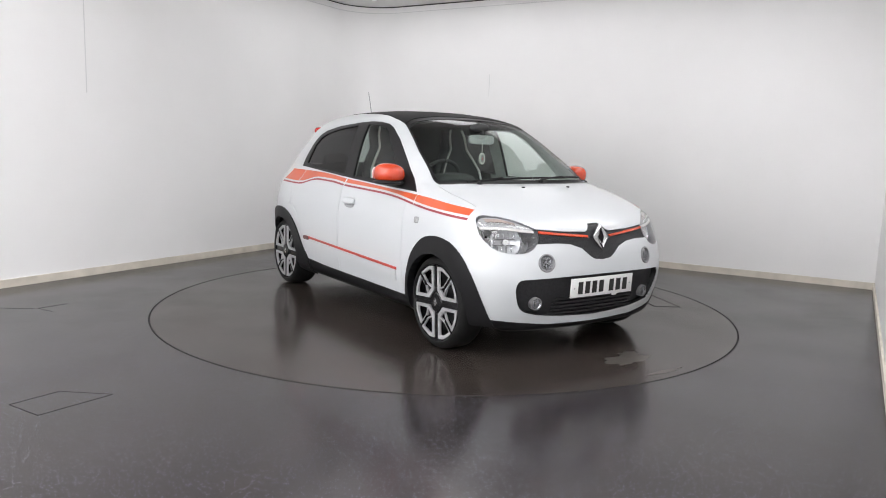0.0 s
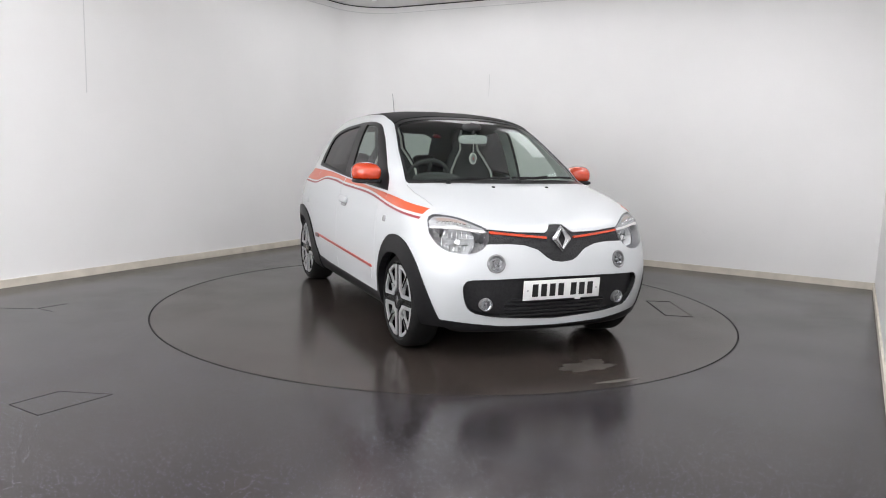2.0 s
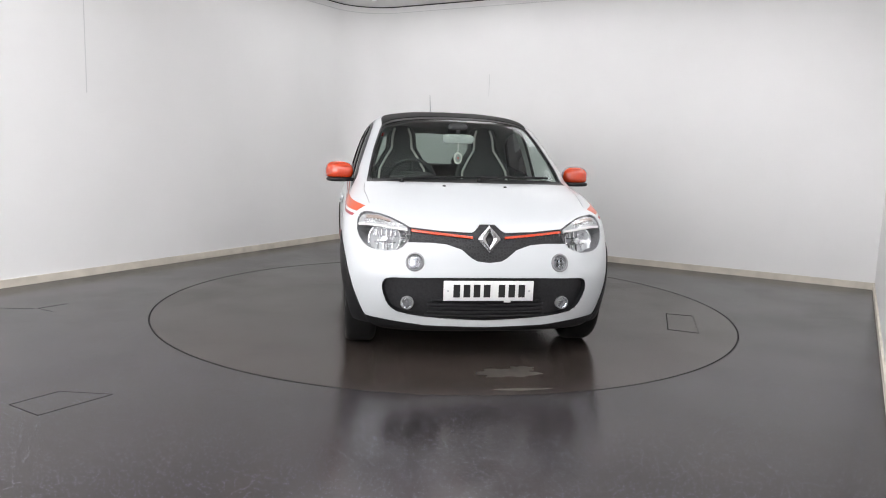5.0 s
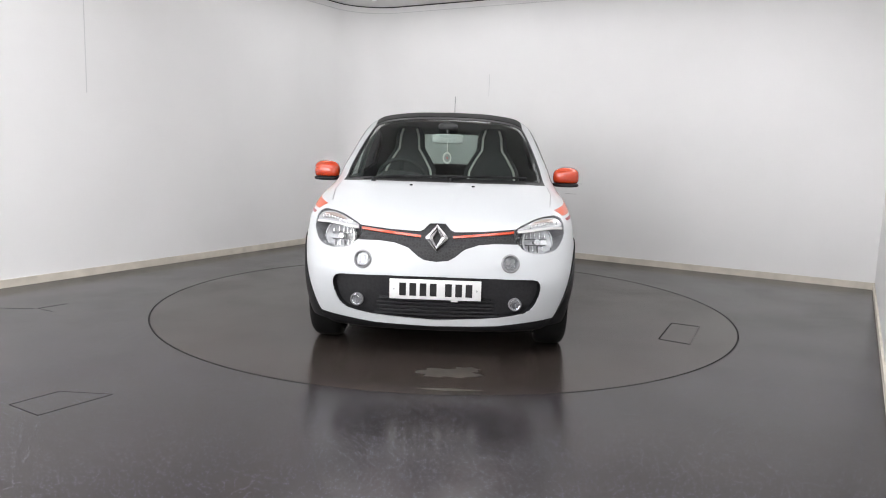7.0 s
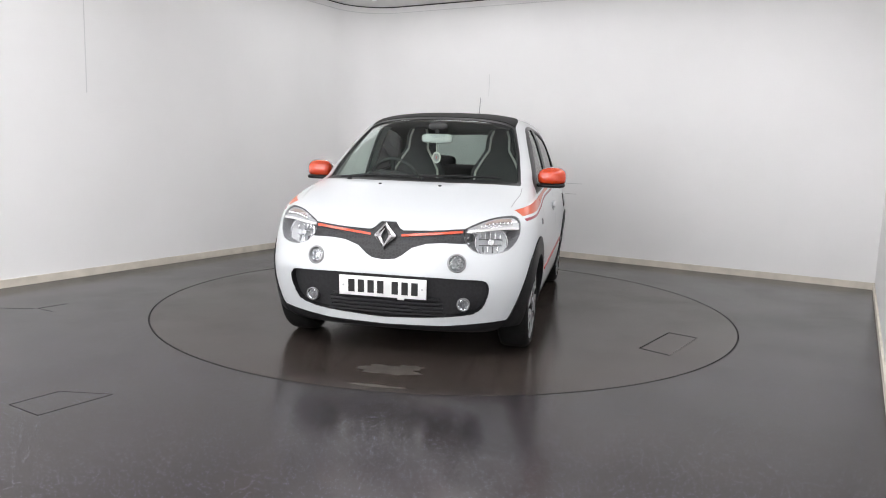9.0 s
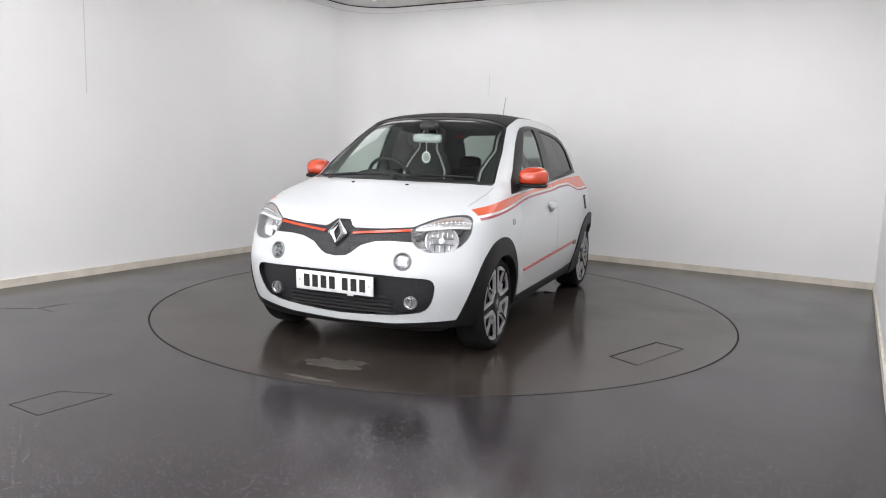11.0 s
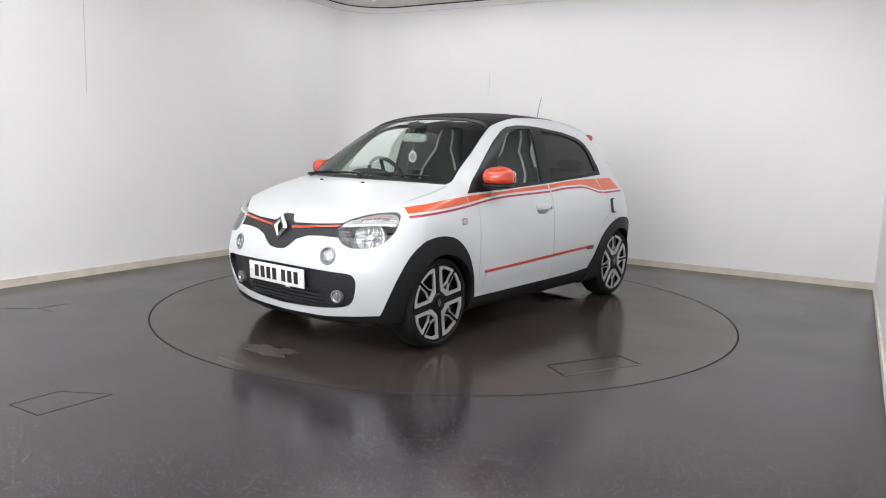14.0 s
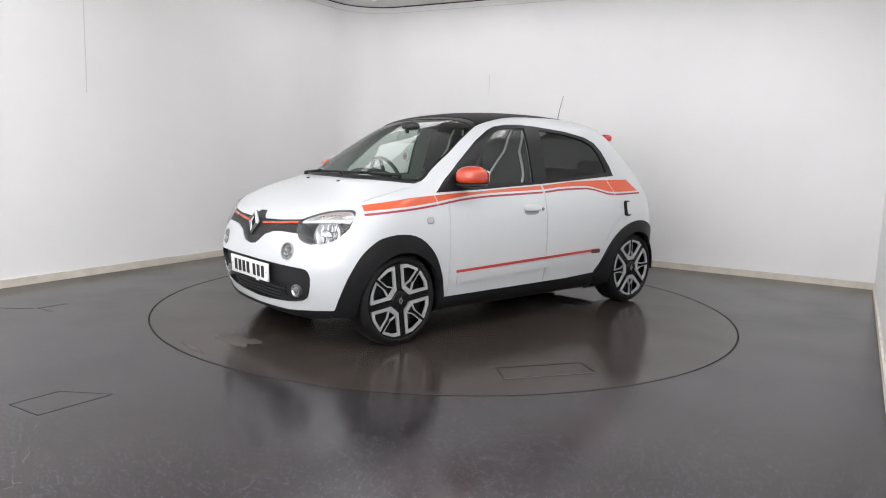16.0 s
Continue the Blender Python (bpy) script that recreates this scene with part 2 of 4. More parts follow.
# added fill behind the camera, brightening the car's flanks and the back wall
for u in (-2.1, -0.3, 1.5):
    wall_fill(u)


# ---------- marks of the booth ----------
def wall_marks():
    for x, y, z0, z1, inner in ((-3.186, 0.782, 1.62, 2.91, "u"), (0.47, 3.308, 1.86, 2.12, "v")):
        q = ROOM.inverted() @ Vector((x, y, 0))
        b = box(U0 + 0.0005, U0 + 0.003, q.y - 0.004, q.y + 0.004, z0, z1) if inner == "u" else box(q.x - 0.003, q.x + 0.003, V1 - 0.003, V1 - 0.0005, z0, z1)
        tagged(part("wall_seam", b, M_FRAME, m=ROOM), "faint raised seam in the wall lining", kind="structure")
    for x, y, w in ((1.46, 2.74, 0.10), (1.43, 2.755, 0.07)):
        q = ROOM.inverted() @ Vector((x, y, 0))
        z = 0.86 if w > 0.08 else 0.74
        tagged(part("wall_scuff", box(q.x - w, q.x + w, V1 - 0.0025, V1 - 0.0005, z, z + 0.006), M_SCUFF, m=ROOM), "faint grey scuff on the white wall", kind="structure")


def floor_joints():
    """Access hatches in the fixed floor, drawn by their fine joints."""
    for a, b, w in (((-2.0, -2.50), (-1.87, -2.30), 0.0028), ((-1.80, -2.62), (-1.60, -2.32), 0.0034), ((-2.0, -2.50), (-1.80, -2.62), 0.0012), ((-1.87, -2.30), (-1.60, -2.32), 0.0008),
                    ((-2.93, -0.586), (-2.81, -0.41), 0.006), ((-2.93, -0.586), (-2.78, -0.67), 0.003), ((-3.3, -0.62), (-2.95, -0.60), 0.002)):
        a, b = Vector(a), Vector(b)
        n = Vector((a.y - b.y, b.x - a.x)).normalized() * w / 2
        me = prism([tuple(q) for q in (a + n, a - n, b - n, b + n)], 0.0003, 0.0014)
        tagged(part("floor_joint", me, M_GAP), "fine dark joint of a floor hatch", kind="structure")


M_SCUFF = material("wall_scuff", (0.6, 0.6, 0.6), 0.6)
wall_marks()
floor_joints()

# ---------- the car ----------
# ---------- the car's skin: level outlines from the sill to the roof ----------
def curve(table):
    """Smooth interpolation (monotone cubic) through (z, value) pairs."""
    xs, ys = np.array([p[0] for p in table], float), np.array([p[1] for p in table], float)
    h, d = np.diff(xs), np.diff(ys) / np.diff(xs)
    m = np.zeros(len(xs))
    m[0], m[-1] = d[0], d[-1]
    for i in range(1, len(xs) - 1):
        if d[i - 1] * d[i] > 0:
            w1, w2 = 2 * h[i] + h[i - 1], h[i] + 2 * h[i - 1]
            m[i] = (w1 + w2) / (w1 / d[i - 1] + w2 / d[i])

    def at(z):
        i = int(np.clip(np.searchsorted(xs, z) - 1, 0, len(xs) - 2))
        t = (z - xs[i]) / h[i]
        return float((2 * t**3 - 3 * t**2 + 1) * ys[i] + (t**3 - 2 * t**2 + t) * h[i] * m[i] + (3 * t**2 - 2 * t**3) * ys[i + 1] + (t**3 - t**2) * h[i] * m[i + 1])
    return at


NOSE = curve([(0.17, 0.40), (0.185, 0.45), (0.21, 0.472), (0.24, 0.478), (0.30, 0.50), (0.40, 0.53), (0.50, 0.545), (0.60, 0.535), (0.70, 0.505),
              (0.77, 0.47), (0.80, 0.44), (0.83, 0.395), (0.86, 0.335), (0.90, 0.245), (0.95, 0.125), (0.98, 0.05), (1.0, 0.0), (1.012, -0.06),
              (1.02, -0.105), (1.03, -0.135), (1.10, -0.265), (1.20, -0.44), (1.30, -0.615), (1.40, -0.81), (1.43, -0.885), (1.453, -0.96),
              (1.476, -1.06), (1.491, -1.15), (1.503, -1.25), (1.51, -1.4)])
TAIL = curve([(0.17, -2.88), (0.25, -2.95), (0.40, -2.97), (0.60, -2.97), (0.75, -2.94), (0.90, -2.90), (1.0, -2.87), (1.1, -2.82), (1.2, -2.74),
              (1.3, -2.65), (1.35, -2.59), (1.40, -2.50), (1.43, -2.43), (1.453, -2.31), (1.476, -2.17), (1.491, -2.04), (1.503, -1.9), (1.51, -1.75)])
HALF = curve([(0.17, 0.72), (0.20, 0.77), (0.25, 0.795), (0.30, 0.805), (0.45, 0.825), (0.60, 0.83), (0.75, 0.824), (0.85, 0.806), (0.92, 0.785),
              (0.97, 0.758), (1.0, 0.745), (1.1, 0.717), (1.2, 0.687), (1.3, 0.652), (1.38, 0.613), (1.41, 0.592), (1.433, 0.567), (1.458, 0.525),
              (1.476, 0.47), (1.491, 0.39), (1.503, 0.30), (1.51, 0.18)])
X0 = curve([(0.17, 0.05), (0.6, 0.05), (0.75, 0.0), (0.83, -0.06), (0.9, -0.2), (0.95, -0.35), (1.0, -0.5), (1.1, -0.68), (1.2, -0.9), (1.3, -1.05), (1.4, -1.2), (1.47, -1.35), (1.51, -1.5)])
NF = curve([(0.17, 2.6), (0.3, 2.75), (0.5, 2.7), (0.65, 2.5), (0.75, 2.5), (0.83, 2.75), (0.9, 2.8), (0.95, 2.6), (1.0, 2.2), (1.1, 2.7), (1.2, 3.2), (1.4, 3.4), (1.47, 2.8), (1.51, 2.2)])
X1 = curve([(0.17, -2.3), (0.9, -2.35), (1.05, -2.2), (1.3, -1.9), (1.47, -1.75), (1.51, -1.6)])
NR = curve([(0.17, 3.4), (0.6, 3.4), (1.0, 3.2), (1.3, 2.9), (1.47, 2.5), (1.51, 2.2)])


def outline(z, nf=44, ns=54, nr=26):
    """Half the car's plan outline at height z, from the middle of the nose to the middle of the tail."""
    def quarter(a, w, n, count):
        t = np.linspace(0, math.pi / 2, 400)
        p = np.stack([a * np.cos(t) ** (2 / n), w * np.sin(t) ** (2 / n)], 1)
        s = np.concatenate([[0], np.cumsum(np.linalg.norm(np.diff(p, axis=0), axis=1))])
        q = np.linspace(0, s[-1], count + 1)
        return np.stack([np.interp(q, s, p[:, 0]), np.interp(q, s, p[:, 1])], 1)
    w, x0, x1 = HALF(z), X0(z), X1(z)
    f = quarter(NOSE(z) - x0, w, NF(z), nf) + [x0, 0]
    r = quarter(x1 - TAIL(z), w, NR(z), nr)[::-1] * [-1, 1] + [x1, 0]
    xs = np.linspace(x0, x1, ns + 1)[1:-1]
    return np.concatenate([f, np.stack([xs, np.full(len(xs), w)], 1), r])


def levels():
    zs, z = [0.17], 0.17
    while z < 1.51 - 1e-6:
        step = 0.016
        while step > 0.0008 and (abs(NOSE(min(z + step, 1.51)) - NOSE(z)) > 0.02 or abs(TAIL(min(z + step, 1.51)) - TAIL(z)) > 0.04 or abs(HALF(min(z + step, 1.51)) - HALF(z)) > 0.02):
            step *= 0.8
        z = min(z + step, 1.51)
        zs.append(z)
    return zs


def half_skin():
    bm = bmesh.new()
    rows = [[bm.verts.new((x, y, z)) for x, y in outline(z)] for z in levels()]
    for a, b in zip(rows, rows[1:]):
        for i in range(len(a) - 1):
            bm.faces.new((a[i], a[i + 1], b[i + 1], b[i]))
    top = rows[-1]
    n = len(top)
    mid = [bm.verts.new((v.co.x, 0, 1.5125)) for v in top[1:-1]]
    mid = [top[0]] + mid + [top[-1]]
    for i in range(n - 1):
        vs = [top[i], top[i + 1], mid[i + 1], mid[i]]
        vs = [v for k, v in enumerate(vs) if v not in vs[:k]]
        bm.faces.new(vs)
    for v in bm.verts:
        if abs(v.co.y) < 1e-6:
            v.co.y = 0
    for f in bm.faces:
        f.smooth = True
    bm.normal_update()
    return bm

# ---------- car materials ----------
def honeycomb(name, color):
    """Dull black plastic with a fine pressed cell pattern."""
    m = material(name, color, 0.42, spec=0.35)
    nt = m.node_tree
    b = nt.nodes["Principled BSDF"]
    tc = nt.nodes.new("ShaderNodeTexCoord")
    vo = nt.nodes.new("ShaderNodeTexVoronoi")
    vo.feature = "DISTANCE_TO_EDGE"
    vo.inputs["Scale"].default_value = 58
    vo.inputs["Randomness"].default_value = 0.6
    nt.links.new(tc.outputs["Object"], vo.inputs["Vector"])
    # shade of the pressed hollows put into the colour: cells darker than ridges
    r = nt.nodes.new("ShaderNodeValToRGB")
    r.color_ramp.elements[0].position, r.color_ramp.elements[1].position = 0.05, 0.2
    r.color_ramp.elements[0].color = (*[c * 1.25 for c in color], 1)
    r.color_ramp.elements[1].color = (*[c * 0.6 for c in color], 1)
    nt.links.new(vo.outputs["Distance"], r.inputs[0])
    nt.links.new(r.outputs[0], b.inputs["Base Color"])
    bp = nt.nodes.new("ShaderNodeBump")
    bp.invert = True
    bp.inputs["Strength"].default_value, bp.inputs["Distance"].default_value = 0.8, 0.004
    nt.links.new(vo.outputs["Distance"], bp.inputs["Height"])
    nt.links.new(bp.outputs[0], b.inputs["Normal"])
    return m


M_BLACK = material("black_plastic", (0.009, 0.009, 0.010), 0.45, var=0.15, scale=30, bump=0.1, bscale=500, spec=0.3)
M_GLOSS = material("gloss_black", (0.008, 0.008, 0.009), 0.16, spec=0.35)
M_GRILLE = material("grained_grille_plastic", (0.026, 0.026, 0.028), 0.45, var=0.2, scale=70, bump=0.3, bscale=160, spec=0.35)
M_HONEY = honeycomb("honeycomb_grille", (0.022, 0.022, 0.024))
M_FRIT = material("black_ceramic_edge", (0.012, 0.012, 0.013), 0.35, spec=0.25)
M_ROOF = material("black_canvas_roof", (0.010, 0.010, 0.011), 0.6, var=0.15, scale=40, bump=0.15, bscale=700, spec=0.2)
M_ORANGE = material("orange_paint", (0.52, 0.045, 0.010), 0.25, coat=1.0, var=0.05, scale=20)
M_DECAL = material("orange_decal", (0.62, 0.10, 0.035), 0.28, coat=0.6, var=0.06, scale=6)
M_REDLINE = material("dark_red_decal", (0.30, 0.03, 0.045), 0.35, coat=0.5)
M_REDTRIM = material("red_trim", (0.5, 0.05, 0.04), 0.3, coat=0.5)
M_ENDCAP = material("dark_red_plastic", (0.10, 0.022, 0.02), 0.3, coat=0.4)
M_CHROME = material("chrome", (0.82, 0.82, 0.83), 0.12, metal=1.0)
M_BADGE = material("satin_chrome", (0.47, 0.47, 0.48), 0.2, metal=1.0)
M_ALU = material("turned_aluminium", (0.50, 0.50, 0.51), 0.28, metal=0.4, var=0.06, scale=60)
M_RUBBER = material("tyre_rubber", (0.009, 0.009, 0.009), 0.6, var=0.25, scale=25, bump=0.2, bscale=300, spec=0.25)
M_SILVER = material("lamp_reflector", (0.80, 0.81, 0.82), 0.2, metal=0.35)
M_HOUSING = material("lamp_housing", (0.22, 0.22, 0.225), 0.35, metal=0.3, var=0.2, scale=30)
M_DULL = material("dull_lamp_bowl", (0.30, 0.30, 0.31), 0.3, metal=0.4)
M_AMBER = material("amber_lens", (0.40, 0.32, 0.28), 0.2, coat=1.0)
M_PALE = material("pale_lens", (0.42, 0.42, 0.42), 0.18, coat=1.0, var=0.15, scale=60)
M_REDLAMP = material("red_lamp", (0.55, 0.03, 0.03), 0.15, coat=1.0)
M_LINER = material("interior_trim", (0.12, 0.122, 0.124), 0.75, var=0.15, scale=20)
M_PILLAR = material("grey_pillar_trim", (0.46, 0.48, 0.47), 0.75, var=0.1, scale=20)
M_SEAT = material("dark_seat_cloth", (0.045, 0.045, 0.048), 0.85, var=0.25, scale=60, bump=0.3, bscale=500)
M_PIPE = material("white_piping", (0.66, 0.65, 0.62), 0.6)
M_DASH = material("dashboard_plastic", (0.035, 0.036, 0.037), 0.6, bump=0.2, bscale=400)
M_PLATE = material("white_plate", (0.78, 0.78, 0.77), 0.35)
M_INK = material("plate_black", (0.012, 0.012, 0.012), 0.45)
M_SEAM = material("panel_gap", (0.32, 0.32, 0.33), 0.7)
M_GLASS = glass("clear_glass", (0.78, 0.86, 0.82))
M_REARGLASS = glass("rear_glass", (0.42, 0.47, 0.45))
M_TINT = glass("tinted_glass", (0.10, 0.095, 0.10))
M_LENS = glass("lamp_lens", (0.93, 0.94, 0.95), 0.0, 0.05)


# ---------- cutting the skin along outlines ----------
def inside(px, pz, poly):
    c, n = False, len(poly)
    for i in range(n):
        (x0, z0), (x1, z1) = poly[i], poly[i - 1]
        if (z0 > pz) != (z1 > pz) and px < (x1 - x0) * (pz - z0) / (z1 - z0) + x0:
            c = not c
    return c


SIDE, FRONT, TOP, REAR = (0, 2, Vector((0, 1, 0))), (1, 2, Vector((1, 0, 0))), (0, 1, Vector((0, 0, 1))), (1, 2, Vector((-1, 0, 0)))
LABELS = ["body"]


def carve(bm, name, poly, view, facing=0.15, zmin=-1.0, zmax=9.0, only=None):
    """Cut the outline into the skin as seen along a main axis, and name the pieces inside."""
    a, b, way = view
    if name not in LABELS:
        LABELS.append(name)
    tag = LABELS.index(name)
    lo = Vector((min(p[0] for p in poly), min(p[1] for p in poly)))
    hi = Vector((max(p[0] for p in poly), max(p[1] for p in poly)))

    def near(f, l, h):
        c = [v.co for v in f.verts]
        p = [v[a] for v in c]
        if min(p) > h[0] + 1e-4 or max(p) < l[0] - 1e-4:
            return False
        p = [v[b] for v in c]
        return min(p) <= h[1] + 1e-4 and max(p) >= l[1] - 1e-4

    pool = [f for f in bm.faces if near(f, lo, hi) and f.normal.dot(way) > facing]
    for i in range(len(poly)):
        p, q = Vector(poly[i - 1]), Vector(poly[i])
        if (q - p).length < 1e-6:
            continue
        l, h = (min(p[0], q[0]), min(p[1], q[1])), (max(p[0], q[0]), max(p[1], q[1]))
        fs = [f for f in pool if near(f, l, h)]
        if not fs:
            continue
        no, co = Vector((0, 0, 0)), Vector((0, 0, 0))
        no[a], no[b] = q[1] - p[1], p[0] - q[0]
        co[a], co[b] = p[0], p[1]
        geom = fs + list({e for f in fs for e in f.edges}) + list({v for f in fs for v in f.verts})
        res = bmesh.ops.bisect_plane(bm, geom=geom, dist=1e-5, plane_co=co, plane_no=no.normalized())
        kept = {f for f in pool if f.is_valid}
        kept.update(g for g in res["geom"] if isinstance(g, bmesh.types.BMFace) and g.is_valid)
        pool = sorted(kept, key=lambda f: f.index)
    for f in pool:
        c = f.calc_center_median()
        if inside(c[a], c[b], poly) and zmin < c.z < zmax and (only is None or LABELS[f.material_index] in only):
            f.material_index = tag


def circle(cx, cz, r, n=32):
    return [(cx + r * math.cos(2 * math.pi * i / n), cz + r * math.sin(2 * math.pi * i / n)) for i in range(n)]


def rounded(pts, n=3):
    """An open run of points smoothed into a finer one (Catmull-Rom)."""
    p = [Vector(q) for q in pts]
    out = []
    for i in range(len(p) - 1):
        a, b, c, d = p[max(i - 1, 0)], p[i], p[i + 1], p[min(i + 2, len(p) - 1)]
        for k in range(n):
            t = k / n
            out.append(tuple(0.5 * (2 * b + (c - a) * t + (2 * a - 5 * b + 4 * c - d) * t * t + (3 * b - a - 3 * c + d) * t**3)))
    return out + [tuple(p[-1])]


STRIPE_TOP = curve([(-2.7, 1.02), (-2.4, 1.018), (-2.13, 1.016), (-1.78, 1.009), (-1.38, 0.983), (-1.0, 0.966), (-0.77, 0.954), (-0.34, 0.934), (-0.15, 0.921), (-0.05, 0.908), (0.06, 0.893), (0.12, 0.884), (0.16, 0.876), (0.185, 0.856), (0.2, 0.848), (0.22, 0.83)])
STRIPE_LOW = curve([(-2.7, 0.905), (-2.5, 0.903), (-2.23, 0.897), (-2.1, 0.905), (-2.02, 0.925), (-1.88, 0.948), (-1.6, 0.944), (-1.38, 0.929), (-1.08, 0.92), (-0.78, 0.911), (-0.57, 0.896), (-0.36, 0.869), (-0.17, 0.849), (0.06, 0.832), (0.2, 0.819), (0.3, 0.812)])


def ribbon(x0, x1, lo, hi, n=10):
    """A band of the side between two lines."""
    xs = [x0 + (x1 - x0) * i / n for i in range(n + 1)]
    return [(x, lo(x)) for x in xs] + [(x, hi(x)) for x in reversed(xs)]


DLO = [(-0.365, 0.95), (-0.60, 1.135), (-0.81, 1.288), (-0.94, 1.362), (-1.02, 1.392), (-1.14, 1.408), (-1.28, 1.413), (-1.45, 1.407), (-1.77, 1.380),
       (-1.98, 1.343), (-2.08, 1.303), (-2.15, 1.235), (-2.22, 1.115), (-2.245, 1.047), (-1.79, 1.018), (-1.39, 0.994), (-0.815, 0.966)]
GLASS_F = [(-0.62, 1.0), (-0.83, 1.21), (-0.97, 1.335), (-1.05, 1.37), (-1.16, 1.385), (-1.315, 1.39), (-1.30, 1.008)]
GLASS_R = [(-1.44, 1.018), (-1.465, 1.383), (-1.75, 1.357), (-1.94, 1.322), (-2.04, 1.282), (-2.10, 1.222), (-2.165, 1.075), (-1.8, 1.04)]
LAMP = rounded([(0.44, 0.777), (0.475, 0.799), (0.57, 0.838), (0.66, 0.852), (0.705, 0.848), (0.735, 0.82), (0.742, 0.75), (0.71, 0.685), (0.655, 0.652), (0.56, 0.646), (0.49, 0.672), (0.45, 0.72), (0.442, 0.76)], 2)
GRILLE = [(-0.01, 0.808), (0.045, 0.806), (0.076, 0.774), (0.098, 0.762), (0.269, 0.768), (0.46, 0.784), (0.47, 0.70), (0.33, 0.702), (0.243, 0.695), (0.159, 0.668),
          (0.104, 0.623), (0.069, 0.604), (-0.01, 0.595)]
MOUTH = [(-0.01, 0.512), (0.30, 0.510)] + rounded([(0.545, 0.502), (0.582, 0.494), (0.599, 0.468), (0.600, 0.43), (0.580, 0.36), (0.540, 0.31), (0.447, 0.28), (0.26, 0.260), (-0.01, 0.247)], 2)


def cut_skin():
    bm = half_skin()
    carve(bm, "bonnet", [(0.475, -0.01), (0.455, 0.2), (0.42, 0.40), (0.30, 0.56), (0.13, 0.665), (-0.1, 0.69), (-0.25, 0.682), (-0.262, 0.672), (-0.21, 0.61),
                         (-0.14, 0.45), (-0.09, 0.25), (-0.075, -0.01)], TOP, 0.1, zmin=0.775)
    carve(bm, "seam", [(0.13, 0.664), (-0.1, 0.6885), (-0.25, 0.680), (-0.25, 0.685), (-0.1, 0.693), (0.13, 0.6685)], TOP, 0.1, zmin=0.8)
    carve(bm, "front_door", [(-0.45, 0.29), (-1.374, 0.285), (-1.374, 1.1), (-0.45, 1.1)], SIDE)
    carve(bm, "rear_door", [(-1.379, 0.285), (-1.95, 0.30), (-2.05, 0.52), (-2.16, 0.66), (-2.27, 0.73), (-2.28, 0.9), (-2.24, 1.08), (-1.379, 1.1)], SIDE)
    carve(bm, "seam", [(-1.374, 0.285), (-1.379, 0.285), (-1.379, 1.1), (-1.374, 1.1)], SIDE)
    carve(bm, "seam", [(-0.446, 0.29), (-0.45, 0.29), (-0.45, 1.0), (-0.446, 1.0)], SIDE)
    carve(bm, "seam", [(-2.05, 0.52), (-2.16, 0.66), (-2.27, 0.73), (-2.28, 0.9), (-2.283, 0.9), (-2.273, 0.728), (-2.162, 0.657), (-2.053, 0.517)], SIDE)
    carve(bm, "lip", [(-0.01, 0.16), (-0.01, 0.208), (0.35, 0.218), (0.6, 0.245), (0.72, 0.258), (0.9, 0.26), (0.9, 0.16)], FRONT, 0.02)
    carve(bm, "sill", [(0.0, 0.16), (-2.75, 0.16), (-2.75, 0.3), (-1.95, 0.30), (-1.63, 0.285), (-0.435, 0.275), (0.0, 0.27)], SIDE)
    carve(bm, "arch_front", rounded([(0.338, 0.15), (0.336, 0.25), (0.325, 0.36), (0.298, 0.46), (0.256, 0.545), (0.206, 0.612), (0.142, 0.663), (0.075, 0.692), (-0.06, 0.706),
                                     (-0.20, 0.674), (-0.318, 0.568), (-0.382, 0.43), (-0.404, 0.35), (-0.42, 0.28), (-0.425, 0.15)]), SIDE, 0.1)
    carve(bm, "arch_rear", rounded([(-1.95, 0.15), (-1.955, 0.29), (-2.02, 0.37), (-2.09, 0.47), (-2.16, 0.55), (-2.24, 0.61), (-2.33, 0.655), (-2.43, 0.682), (-2.52, 0.688),
                                    (-2.62, 0.67), (-2.72, 0.62), (-2.80, 0.54), (-2.85, 0.44), (-2.87, 0.29), (-2.87, 0.15)]), SIDE, 0.1)
    for cx, r in ((-0.078, 0.302), (-2.488, 0.305)):
        carve(bm, "hole", circle(cx, 0.292, r, 32), SIDE, 0.05)
        carve(bm, "hole", [(cx - r + 0.001, 0.1), (cx + r - 0.001, 0.1), (cx + r - 0.001, 0.30), (cx - r + 0.001, 0.30)], SIDE, 0.05)
    carve(bm, "hole", [(0.36, 0.1), (0.2, 0.1), (0.2, 0.212), (0.36, 0.212)], SIDE, 0.05, only=("arch_front", "sill"))
    carve(bm, "window_frame", DLO, SIDE, 0.1)
    carve(bm, "front_glass", GLASS_F, SIDE, 0.1)
    carve(bm, "rear_glass", GLASS_R, SIDE, 0.1)
    carve(bm, "mirror_patch", [(-0.40, 0.975), (-0.57, 1.105), (-0.60, 0.985)], SIDE, 0.1, only=("window_frame",))
    orange_lo, line_hi = (lambda x: STRIPE_LOW(x) + 0.026), (lambda x: STRIPE_LOW(x) + 0.013)
    for k, (x0, x1, t0, t1) in enumerate(((0.168, -0.352, 0.150, -0.338), (-0.359, -1.367, -0.345, -1.364), (-1.388, -2.20, -1.385, -2.145), (-2.21, -2.525, -2.157, -2.415))):
        xs = [x0 + (x1 - x0) * i / 10 for i in range(11)]
        ts = [t0 + (t1 - t0) * i / 10 for i in range(11)]
        carve(bm, "stripe_%d" % k, [(x, orange_lo(x)) for x in xs] + [(x, STRIPE_TOP(x)) for x in reversed(ts)], SIDE, 0.1)
        carve(bm, "line_%d" % k, ribbon(x0 + (0.008 if k == 0 else 0), x1 - (0.02 if k == 3 else 0), STRIPE_LOW, line_hi), SIDE, 0.1)
